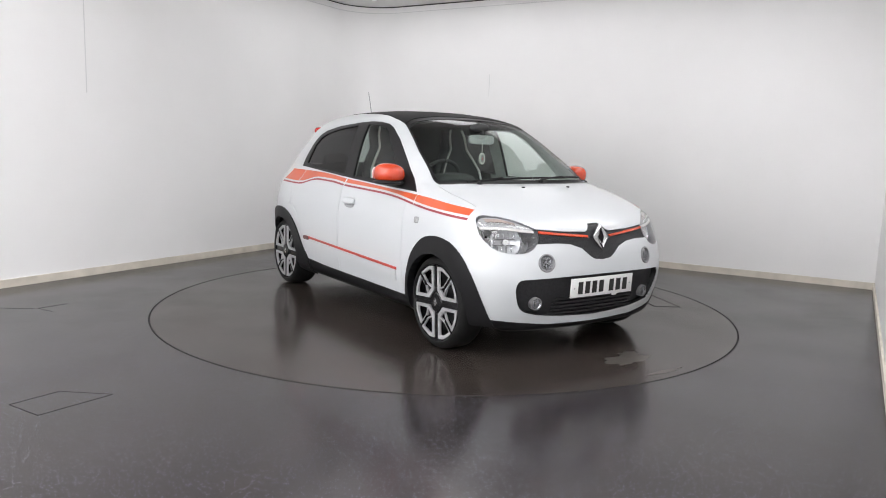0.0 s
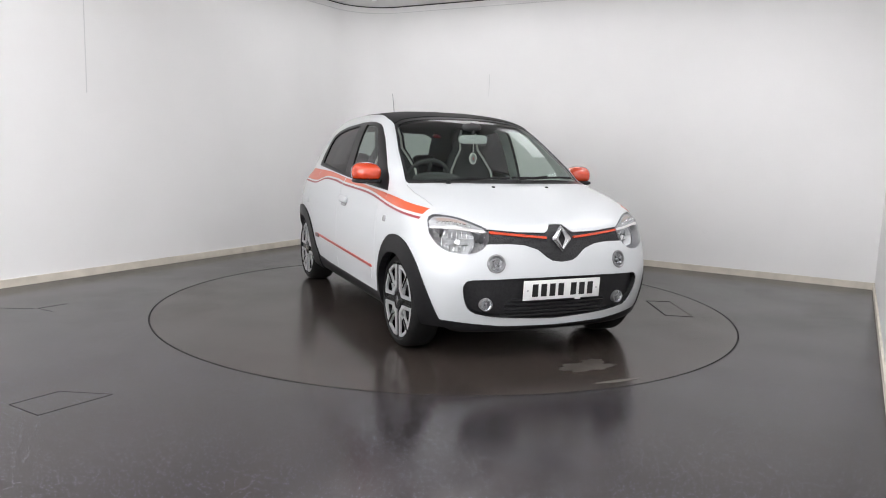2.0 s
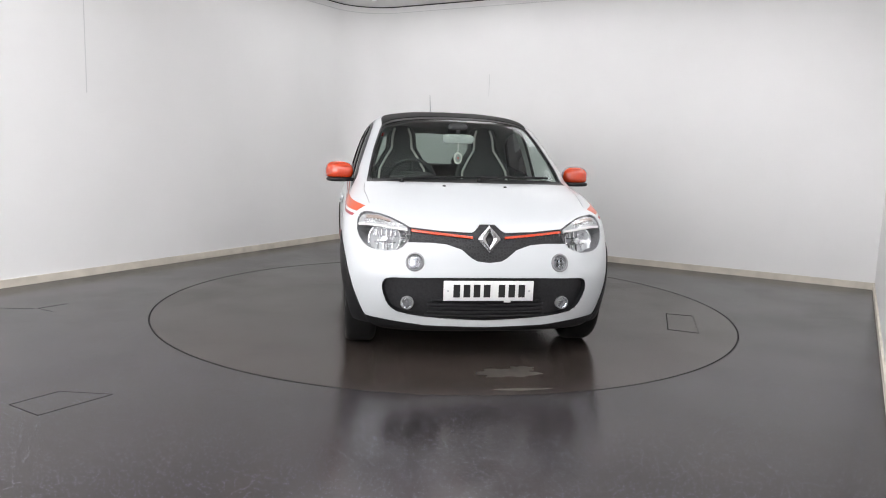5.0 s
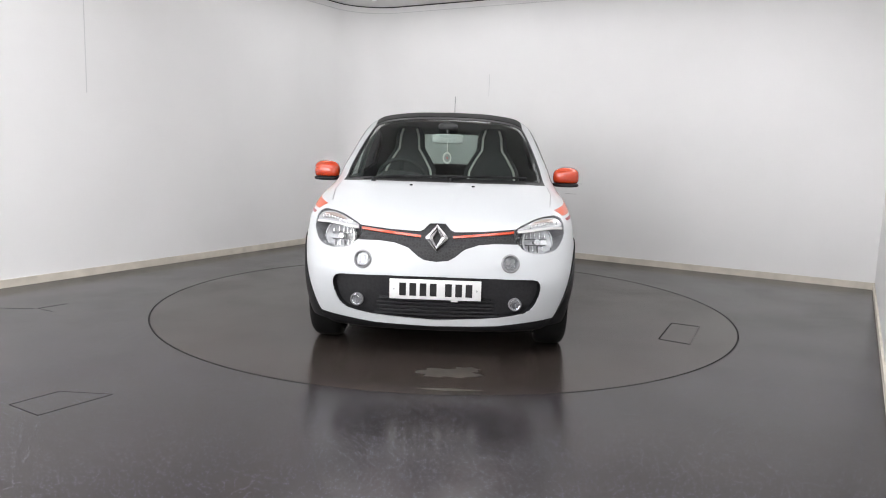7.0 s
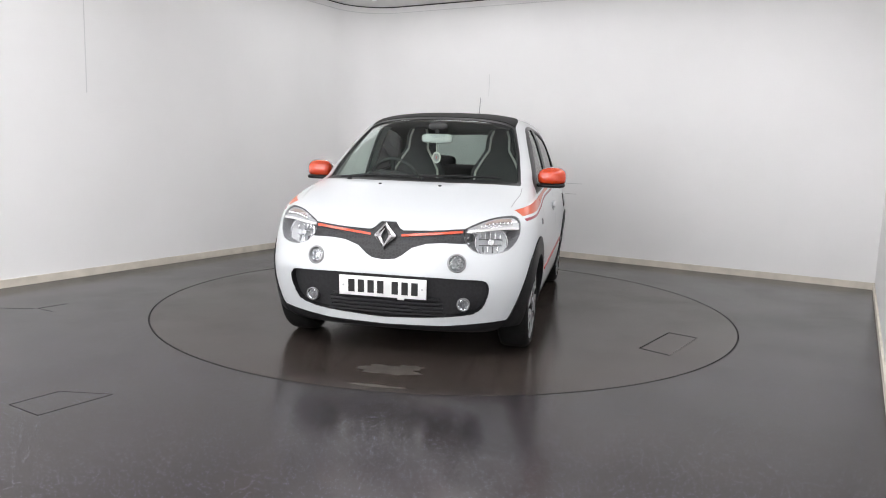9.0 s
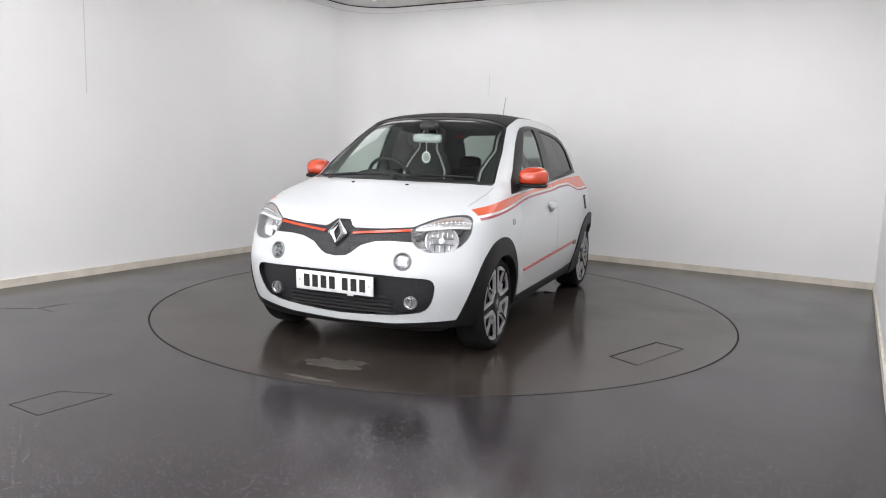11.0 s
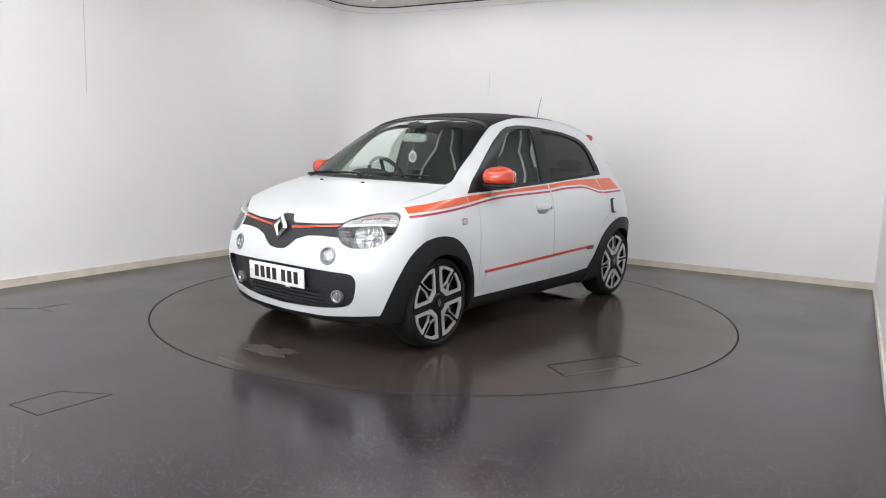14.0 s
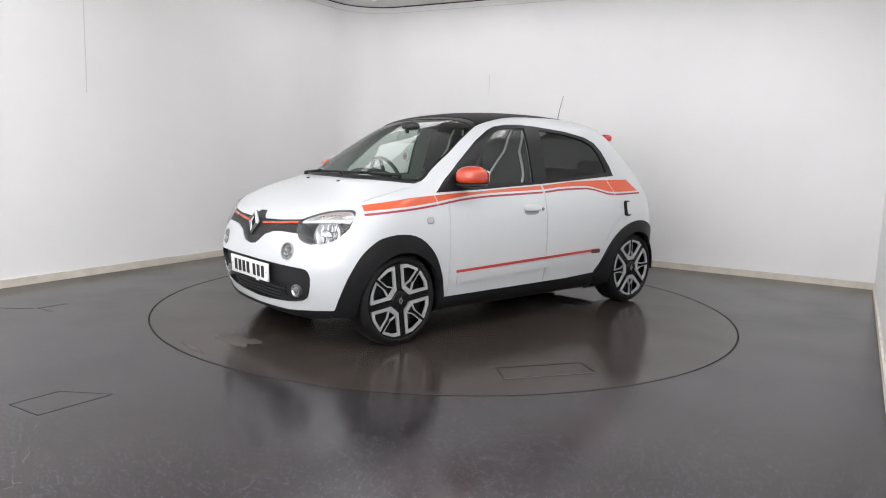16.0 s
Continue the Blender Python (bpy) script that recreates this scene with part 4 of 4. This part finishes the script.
def wheel(x, s, turn, w, half):
    """Tyre, rim and four double petals of bare metal; y points outwards."""
    base = pose(x, s * half, 0.298 * 0.968, 0, 0, 0 if s > 0 else 180) @ Matrix.Diagonal((0.968, 1, 0.968, 1))
    wh = on_car("wheel", lathe([(0.0, -0.10), (0.222, -0.10), (0.222, -0.06), (0.06, -0.05), (0.0, -0.05)], 40), M_BLACK, "black and silver alloy wheel with a low-profile tyre", base)
    h = w
    tyre = [(0.244, -0.014), (0.248, -0.002), (0.255, 0.004), (0.266, 0.004), (0.279, -0.004), (0.290, -0.016), (0.2965, -0.03), (0.298, -0.05), (0.298, -h + 0.05), (0.2955, -h + 0.03),
            (0.285, -h + 0.012), (0.255, -h), (0.244, -h + 0.01)]
    part("tyre", lathe(tyre, 72), M_RUBBER, wh, "black low-profile tyre")
    for r0 in (0.262, 0.276):
        yy = 0.004 if r0 < 0.27 else -0.003
        part("sidewall_rib", lathe([(r0 - 0.0015, yy - 0.003), (r0 - 0.0015, yy + 0.001), (r0 + 0.0015, yy + 0.0005), (r0 + 0.0015, yy - 0.003)], 64), M_RUBBER, wh)
    part("rim", lathe([(0.245, -0.006), (0.247, 0.0), (0.242, 0.0), (0.237, -0.008), (0.225, -0.06), (0.21, -h + 0.02), (0.225, -h), (0.236, -h)], 64), M_GLOSS, wh, "gloss black rim barrel")
    R = 0.247
    black, silver = [], []
    for k in range(4):
        a = radians(turn + 90 * k)
        c_, s_ = math.cos(a), math.sin(a)

        def P(r, t):
            return ((r * c_ - t * s_) * R, (r * s_ + t * c_) * R)
        outer = [P(0.282, -0.145), P(0.282, 0.145), P(0.725, 0.590), P(0.868, 0.425), P(0.968, 0.11), P(0.968, -0.11), P(0.868, -0.425), P(0.725, -0.590)]
        inner = [P(0.395, -0.145), P(0.395, 0.145), P(0.714, 0.470), P(0.812, 0.36), P(0.900, 0.095), P(0.900, -0.095), P(0.812, -0.36), P(0.714, -0.470)]
        silver.append(ring_prism(outer, inner, -0.014, 0.0))
        for e in (1, -1):
            silver.append(rod(P(0.585, e * 0.055), P(0.93, e * 0.055), 0.0052, -0.016, -0.001))
            silver.append(rod(P(0.60, e * 0.05), P(0.40, e * 0.135), 0.008, -0.016, -0.0012))
        black.append(rod(P(0.60, 0), P(0.99, 0), 0.016, -0.03, 0.0012))
        b = a + radians(45)
        p0, p1 = (0.2 * R * math.cos(b), 0.2 * R * math.sin(b)), (1.0 * R * math.cos(b), 1.0 * R * math.sin(b))
        black.append(rod(p0, p1, 0.046, -0.035, -0.008))
    part("spoke", joined(black), M_GLOSS, wh, "gloss black spokes")
    part("petal_trim", joined(silver), M_ALU, wh, "turned silver spoke faces")
    hub = part("hub_cap", lathe([(0, -0.04), (0.064, -0.04), (0.064, -0.006), (0.058, 0.0), (0.03, 0.002), (0, 0.002)], 32), M_GLOSS, wh, "gloss black centre cap")
    mk = [(0, 0.028), (0.019, 0.0), (0, -0.028), (-0.019, 0.0)]
    mi = [(0, 0.010), (0.006, 0.0), (0, -0.010), (-0.006, 0.0)]
    v, f = ring_prism(mk, mi, 0.001, 0.004)
    part("cap_mark", mesh_of("mark", v, f), M_CHROME, hub, "small silver diamond")
    for k in range(4):
        a = radians(turn + 45 + 90 * k)
        part("wheel_nut", lathe([(0, -0.03), (0.009, -0.03), (0.009, -0.004), (0, -0.002)], 6), M_GLOSS, wh, "", pose(0.078 * math.cos(a), 0, 0.078 * math.sin(a)))


wheel(-0.078, 1, 38, 0.185, 0.796)
wheel(-2.495, 1, 86, 0.205, 0.785)
wheel(-0.078, -1, 41, 0.185, 0.796)
wheel(-2.495, -1, 45, 0.205, 0.785)
# wheel housings and floor pan
for x in (-0.078, -2.495):
    for s in (1, -1):
        v, f, n = [], [], 24
        for i in range(n + 1):
            a = radians(-8 + 196 * i / n)
            for r, d in ((0.345, 0.0), (0.35, 0.0), (0.35, -0.34), (0.12, -0.345)):
                v.append((r * math.cos(a), d, r * math.sin(a)))
        for i in range(n):
            for k in range(3):
                f.append((4 * i + k, 4 * i + k + 1, 4 * i + k + 5, 4 * i + k + 4))
        on_car("wheel_housing", mesh_of("housing", v, f, True), M_BLACK, "black inner wheel housing", pose(x, s * 0.75, 0.298, 0, 0, 0 if s > 0 else 180))
on_car("floor_pan", box(-2.1, -0.38, -0.74, 0.74, 0.175, 0.27, 0.01), M_BLACK, "black floor pan")
on_car("front_undertray", box(-0.35, 0.40, -0.42, 0.42, 0.18, 0.24, 0.01), M_BLACK, "black front undertray")
on_car("rear_undertray", box(-2.85, -2.15, -0.42, 0.42, 0.19, 0.30, 0.01), M_BLACK, "black rear undertray")
on_car("bulkhead", box(-0.30, -0.27, -0.66, 0.66, 0.24, 0.93), M_LINER, "dark bulkhead")


# ---------- mirrors, handles, small outside parts ----------
def door_mirror(s):
    mm = pose(-0.60, s * 0.848, 1.05)
    me = blob(0, 0, 0.004, 0.088, 0.092, 0.072, 2.6)
    for v in me.vertices:
        if v.co.x > 0:
            v.co.y -= s * 0.25 * v.co.x
            v.co.z *= 1 - 1.6 * v.co.x
        if v.co.z < -0.035:
            v.co.z = -0.035 + (v.co.z + 0.035) * 0.1
    dm = on_car("door_mirror", me, M_ORANGE, "glossy orange door mirror with a black base", mm)
    me2 = blob(0.0, -s * 0.004, -0.050, 0.086, 0.090, 0.017, 3.0)
    part("mirror_base", me2, M_BLACK, dm, "black mirror underside")
    part("mirror_arm", box(-0.035, 0.045, -0.06, 0.06, -0.062, -0.04, 0.008), M_BLACK, dm, "black mirror arm", pose(0.0, -s * 0.09, 0))
    part("mirror_glass", blob(-0.083, 0, 0.0, 0.006, 0.075, 0.05, 4), M_CHROME, dm, "mirror glass")


def door_handle(s):
    p, n = side_at(-1.215, 0.822, s)
    m = facing(p, n)
    hd = on_car("door_handle", blob(0, 0.012, 0.006, 0.088, 0.016, 0.026, 3.2), M_WHITE, "white pull handle", m)
    # no hollow in the door: a grey patch stands for the recess's shade
    part("grip_shade", blob(0, 0.0, -0.008, 0.075, 0.004, 0.034, 3), M_SEAM, hd, "flat grey patch for the shade in the grip recess")
    q, nq = side_at(-1.338, 0.818, s)
    on_car("door_lock", lathe([(0, -0.004), (0.012, -0.004), (0.012, 0.004), (0.009, 0.006), (0, 0.006)], 20), M_HOUSING, "grey lock cylinder", facing(q, nq)) if s > 0 else None
    p, n = side_at(-0.282, 0.781, s)
    rp = on_car("side_repeater", blob(0, 0.001, 0, 0.026, 0.005, 0.021, 3.5), M_SEAM, "small pale square side repeater", facing(p, n))
    part("repeater_lens", blob(0, 0.003, 0, 0.021, 0.005, 0.016, 3.5), M_PALE, rp)


for s in (1, -1):
    door_mirror(s)
    door_handle(s)
    p, n = side_at(-1.945, 0.474, s)
    on_car("moulding_badge", blob(0, 0.009, 0, 0.052, 0.004, 0.016, 5), M_ENDCAP, "small dark red plate at the moulding's end", facing(p, n))

p, n = side_at(-2.345, 0.792, 1)
iv = on_car("air_intake", blob(0, 0.001, 0, 0.043, 0.006, 0.062, 5), M_GLOSS, "black side air intake with a chrome edge", facing(p, n))
part("intake_trim", blob(-0.015, 0.007, 0, 0.024, 0.005, 0.052, 5), M_WHITE, iv)
p, n = side_at(-2.36, 0.80, -1)
fl = on_car("fuel_flap", blob(0, -0.002, 0, 0.07, 0.004, 0.08, 6), M_WHITE, "white fuel flap", facing(p, n))

# washer jets, wipers, aerial, tail lamps
for y in (0.195, -0.195):
    q, nq, _, _ = TREE.ray_cast(Vector((0.0, abs(y), 2)), Vector((0, 0, -1)))
    on_car("washer_jet", blob(0, 0, 0.002, 0.012, 0.011, 0.005, 2.5, 16, 8), M_BLACK, "black washer jet", Matrix.Translation((q.x, y, q.z)))


def top_at(x, y):
    q, nq, _, _ = TREE.ray_cast(Vector((x, abs(y), 2)), Vector((0, 0, -1)))
    return Vector((x, y, q.z)), Vector((nq.x, nq.y * (1 if y > 0 else -1), nq.z))


def wiper(pts, pivot):
    line = []
    for x, y in pts:
        p, n = top_at(x, y)
        line.append(p + n * 0.014)
    w = on_car("wiper", tube(line, 0.007, 8), M_BLACK, "black windscreen wiper")
    pv, n = top_at(*pivot)
    part("wiper_arm", tube([pv + n * 0.006, pv + n * 0.022, line[len(line) // 2] + n * 0.01], 0.006, 8), M_BLACK, w)
    part("pivot_cap", lathe([(0, 0), (0.016, 0), (0.013, 0.02), (0, 0.022)], 16), M_BLACK, w, "", Matrix.Translation(pv) @ Matrix.Rotation(math.pi / 2, 4, "X"))


wiper([(-0.155, 0.02), (-0.16, 0.15), (-0.18, 0.30), (-0.215, 0.42), (-0.26, 0.54)], (-0.11, 0.05))
wiper([(-0.165, -0.52), (-0.16, -0.40), (-0.15, -0.25), (-0.15, -0.10), (-0.15, 0.0)], (-0.13, -0.45))
p, n = top_at(-2.37, 0.0001)
an = on_car("aerial", tube([p + n * 0.01, Vector((-2.41, 0, 1.60)), Vector((-2.449, 0, 1.713))], 0.0045, 8, 0.0025), M_DULL, "thin grey roof aerial")
part("aerial_base", blob(p.x, 0, p.z + 0.008, 0.03, 0.018, 0.016, 2.4), M_BLACK, an)
for s in (1, -1):
    p, n, _, _ = TREE.ray_cast(Vector((-4, 0.44, 1.335)), Vector((1, 0, 0)))
    on_car("spoiler_lamp", blob(p.x + 0.045, s * 0.47, p.z + 0.015, 0.05, 0.05, 0.032, 2.6), M_REDLAMP, "red lamp at the spoiler's end")

# ---------- cabin ----------
def dashboard():
    v, f = [], []
    prof = [(-0.30, 0.93), (-0.40, 0.985), (-0.58, 0.99), (-0.68, 0.96), (-0.73, 0.88), (-0.72, 0.60), (-0.30, 0.60)]
    for y in np.linspace(-0.66, 0.66, 13):
        v += [(x, y, z) for x, z in prof]
    n = len(prof)
    for i in range(12):
        for k in range(n):
            l = (k + 1) % n
            f.append((i * n + k, i * n + l, i * n + n + l, i * n + n + k))
    f += [tuple(range(n)), tuple(range(12 * n + n - 1, 12 * n - 1, -1))]
    d = on_car("dashboard", mesh_of("dash", v, f), M_DASH, "black plastic dashboard")
    part("instrument_hood", blob(-0.60, -0.33, 1.01, 0.12, 0.17, 0.055, 2.4), M_DASH, d, "rounded instrument hood")
    part("centre_console", box(-0.80, -0.62, -0.12, 0.12, 0.45, 0.92, 0.03), M_DASH, d)


def steering_wheel():
    m = pose(-0.78, -0.33, 0.985, 0, 0, 0) @ Matrix.Rotation(radians(-65), 4, "Y")
    pts = [(0.175 * math.cos(a), 0.175 * math.sin(a), 0) for a in np.linspace(0, 2 * math.pi, 41)]
    st = on_car("steering_wheel", tube(pts, 0.014, 10), M_DASH, "black steering wheel", m)
    part("airbag", blob(0, 0, -0.01, 0.06, 0.07, 0.03, 3), M_DASH, st)
    for a in (0, 180, 270):
        q = (0.17 * math.cos(radians(a + 90)), 0.17 * math.sin(radians(a + 90)), 0)
        part("wheel_spoke", tube([(0, 0, -0.01), q], 0.014, 8), M_DASH, st)


def seat(x, y, rear=False):
    w = 0.23
    st = on_car("seat", blob(x + 0.02, y, 0.62, 0.24, w + 0.02, 0.10, 3.5), M_SEAT, "dark cloth seat with white piping")
    # one-piece back and headrest
    prof = [(0.56, 0.22), (0.70, 0.235), (0.90, 0.24), (1.05, 0.225), (1.15, 0.17), (1.22, 0.125), (1.32, 0.12), (1.38, 0.10), (1.40, 0.06)]
    v, f, ln = [], [], 18
    for z, hw in prof:
        bx = x - 0.20 - (z - 0.56) * 0.30
        for k in range(ln):
            a = 2 * math.pi * k / ln
            v.append((bx + 0.062 * math.copysign(abs(math.cos(a)) ** 0.7, math.cos(a)), y + hw * math.copysign(abs(math.sin(a)) ** 0.6, math.sin(a)), z))
    for i in range(len(prof) - 1):
        for k in range(ln):
            l = (k + 1) % ln
            f.append((i * ln + k, i * ln + l, (i + 1) * ln + l, (i + 1) * ln + k))
    f.append(tuple((len(prof) - 1) * ln + k for k in range(ln)))
    part("seat_back", mesh_of("back", v, f, True), M_SEAT, st, "high one-piece seat back")
    for s in (1, -1):
        line = [(x - 0.20 - (z - 0.56) * 0.30 + 0.062, y + s * (hw - 0.045), z) for z, hw in prof[2:8]]
        line = [(a, b, c) for a, b, c in line]
        part("piping", tube(line, 0.009, 8), M_PIPE, st, "white piping")


dashboard()
steering_wheel()
for y in (0.34, -0.34):
    seat(-1.14, y)
rb = on_car("rear_bench", blob(-2.1, 0, 0.68, 0.25, 0.60, 0.09, 4), M_SEAT, "dark rear bench seat")
part("bench_back", blob(-2.42, 0, 0.88, 0.09, 0.60, 0.20, 4), M_SEAT, rb)
for y in (0.33, -0.33):
    part("head_restraint", blob(-2.44, y, 1.10, 0.05, 0.11, 0.06, 3), M_SEAT, rb)
rm = on_car("rear_view_mirror", blob(-0.72, 0, 1.298, 0.018, 0.115, 0.035, 4), M_PALE, "interior rear-view mirror")
part("mirror_stalk", tube([(-0.72, 0, 1.33), (-0.70, 0, 1.385), (-0.76, 0, 1.41)], 0.014, 8), M_DASH, rm)
part("sensor_cover", blob(-0.745, 0, 1.385, 0.06, 0.07, 0.03, 2.5), M_DASH, rm)
pd = on_car("hanging_ornament", lathe([(0, -0.005), (0.022, -0.005), (0.022, 0.005), (0, 0.005)], 28), M_DULL, "small round white and red ornament on a cord", pose(-0.705, 0, 1.162, 0, 0, -75) @ Matrix.Diagonal((1, 1, 1.35, 1)))
part("ornament_rim", lathe([(0.022, -0.007), (0.031, -0.007), (0.031, 0.007), (0.022, 0.007)], 28), M_PIPE, pd)
part("ornament_centre", lathe([(0, -0.0075), (0.006, -0.0075), (0.006, 0.0075), (0, 0.0075)], 20), M_REDTRIM, pd)
part("cord", tube([(0, 0, 0.024), (0, 0, 0.085)], 0.003, 6), M_PIPE, pd)


# ---------- turntable ----------
def turntable():
    n = 160
    ring = [(RT * math.cos(2 * math.pi * i / n), RT * math.sin(2 * math.pi * i / n)) for i in range(n)]
    tt = part("turntable", prism(ring, -0.04, 0.0), M_DISC)
    tagged(tt, "round dark brown vinyl-covered turntable flush with the floor, water stained", "turntable")
    # thin metal edge
    v, f = ring_prism([(1.0005 * x, 1.0005 * y) for x, y in ring], [(0.9975 * x, 0.9975 * y) for x, y in ring], -0.02, 0.0015)
    part("edge_strip", mesh_of("edge", [(a, c, b) for a, b, c in v], f), M_GAP, tt, "dark edge strip")
    # hatch cover: a rectangle of fine joints
    c = [(-0.25, 1.485), (-0.14, 1.66), (-0.655, 1.878), (-0.74, 1.70)]
    c = [(x + AXLE, y) for x, y in c]
    for i in range(4):
        a, b = Vector(c[i]), Vector(c[(i + 1) % 4])
        pv, pf = rod(a, b, 0.006 if i in (0, 2) else 0.008, 0.0005, 0.002)
        part("hatch_joint", mesh_of("joint", [(q[0], q[2], q[1]) for q in pv], [tuple(reversed(t)) for t in pf]), M_GAP if i != 1 else M_STAIN, tt, "fine joint of the floor hatch")
    # pale dried puddle marks
    for cx, cy, rx, ry in ((0.70, 0.10, 0.09, 0.19), (0.62, 0.20, 0.05, 0.07), (0.97, 0.12, 0.02, 0.13)):
        m = 40
        pts = []
        for i in range(m):
            a = 2 * math.pi * i / m
            k = 1 + 0.55 * (noise.noise(Vector((math.cos(a) * 1.6 + cx * 9, math.sin(a) * 1.6, cy * 5))))
            k += 0.2 * noise.noise(Vector((math.cos(a) * 5, math.sin(a) * 5, cx * 7)))
            pts.append((cx + AXLE + rx * k * math.cos(a), cy + ry * k * math.sin(a)))
        part("stain", prism(pts, 0.0002, 0.0008 + 0.0003 * len(tt.children) / 6), M_STAIN, tt, "pale dried water mark")
    # standing water below the tail
    m = 48
    pts = []
    for i in range(m):
        a = 2 * math.pi * i / m
        k = 1 + 0.5 * noise.noise(Vector((math.cos(a) * 1.8, math.sin(a) * 1.8, 3.1))) + 0.22 * noise.noise(Vector((math.cos(a) * 6, math.sin(a) * 6, 1.7)))
        pts.append((AXLE - 2.20 + 0.50 * k * math.cos(a), 0.34 + 0.30 * k * math.sin(a)))
    part("puddle", prism(pts, 0.0002, 0.0009), M_WET, tt, "thin film of standing water")
    return tt


disc = turntable()


def motions():
    rows = [(t, pose(0, 0, 0, 0, 0, -55.32 - 5.235 * t)) for t in range(17)]
    walk(car, rows)
    walk(disc, rows)


motions()
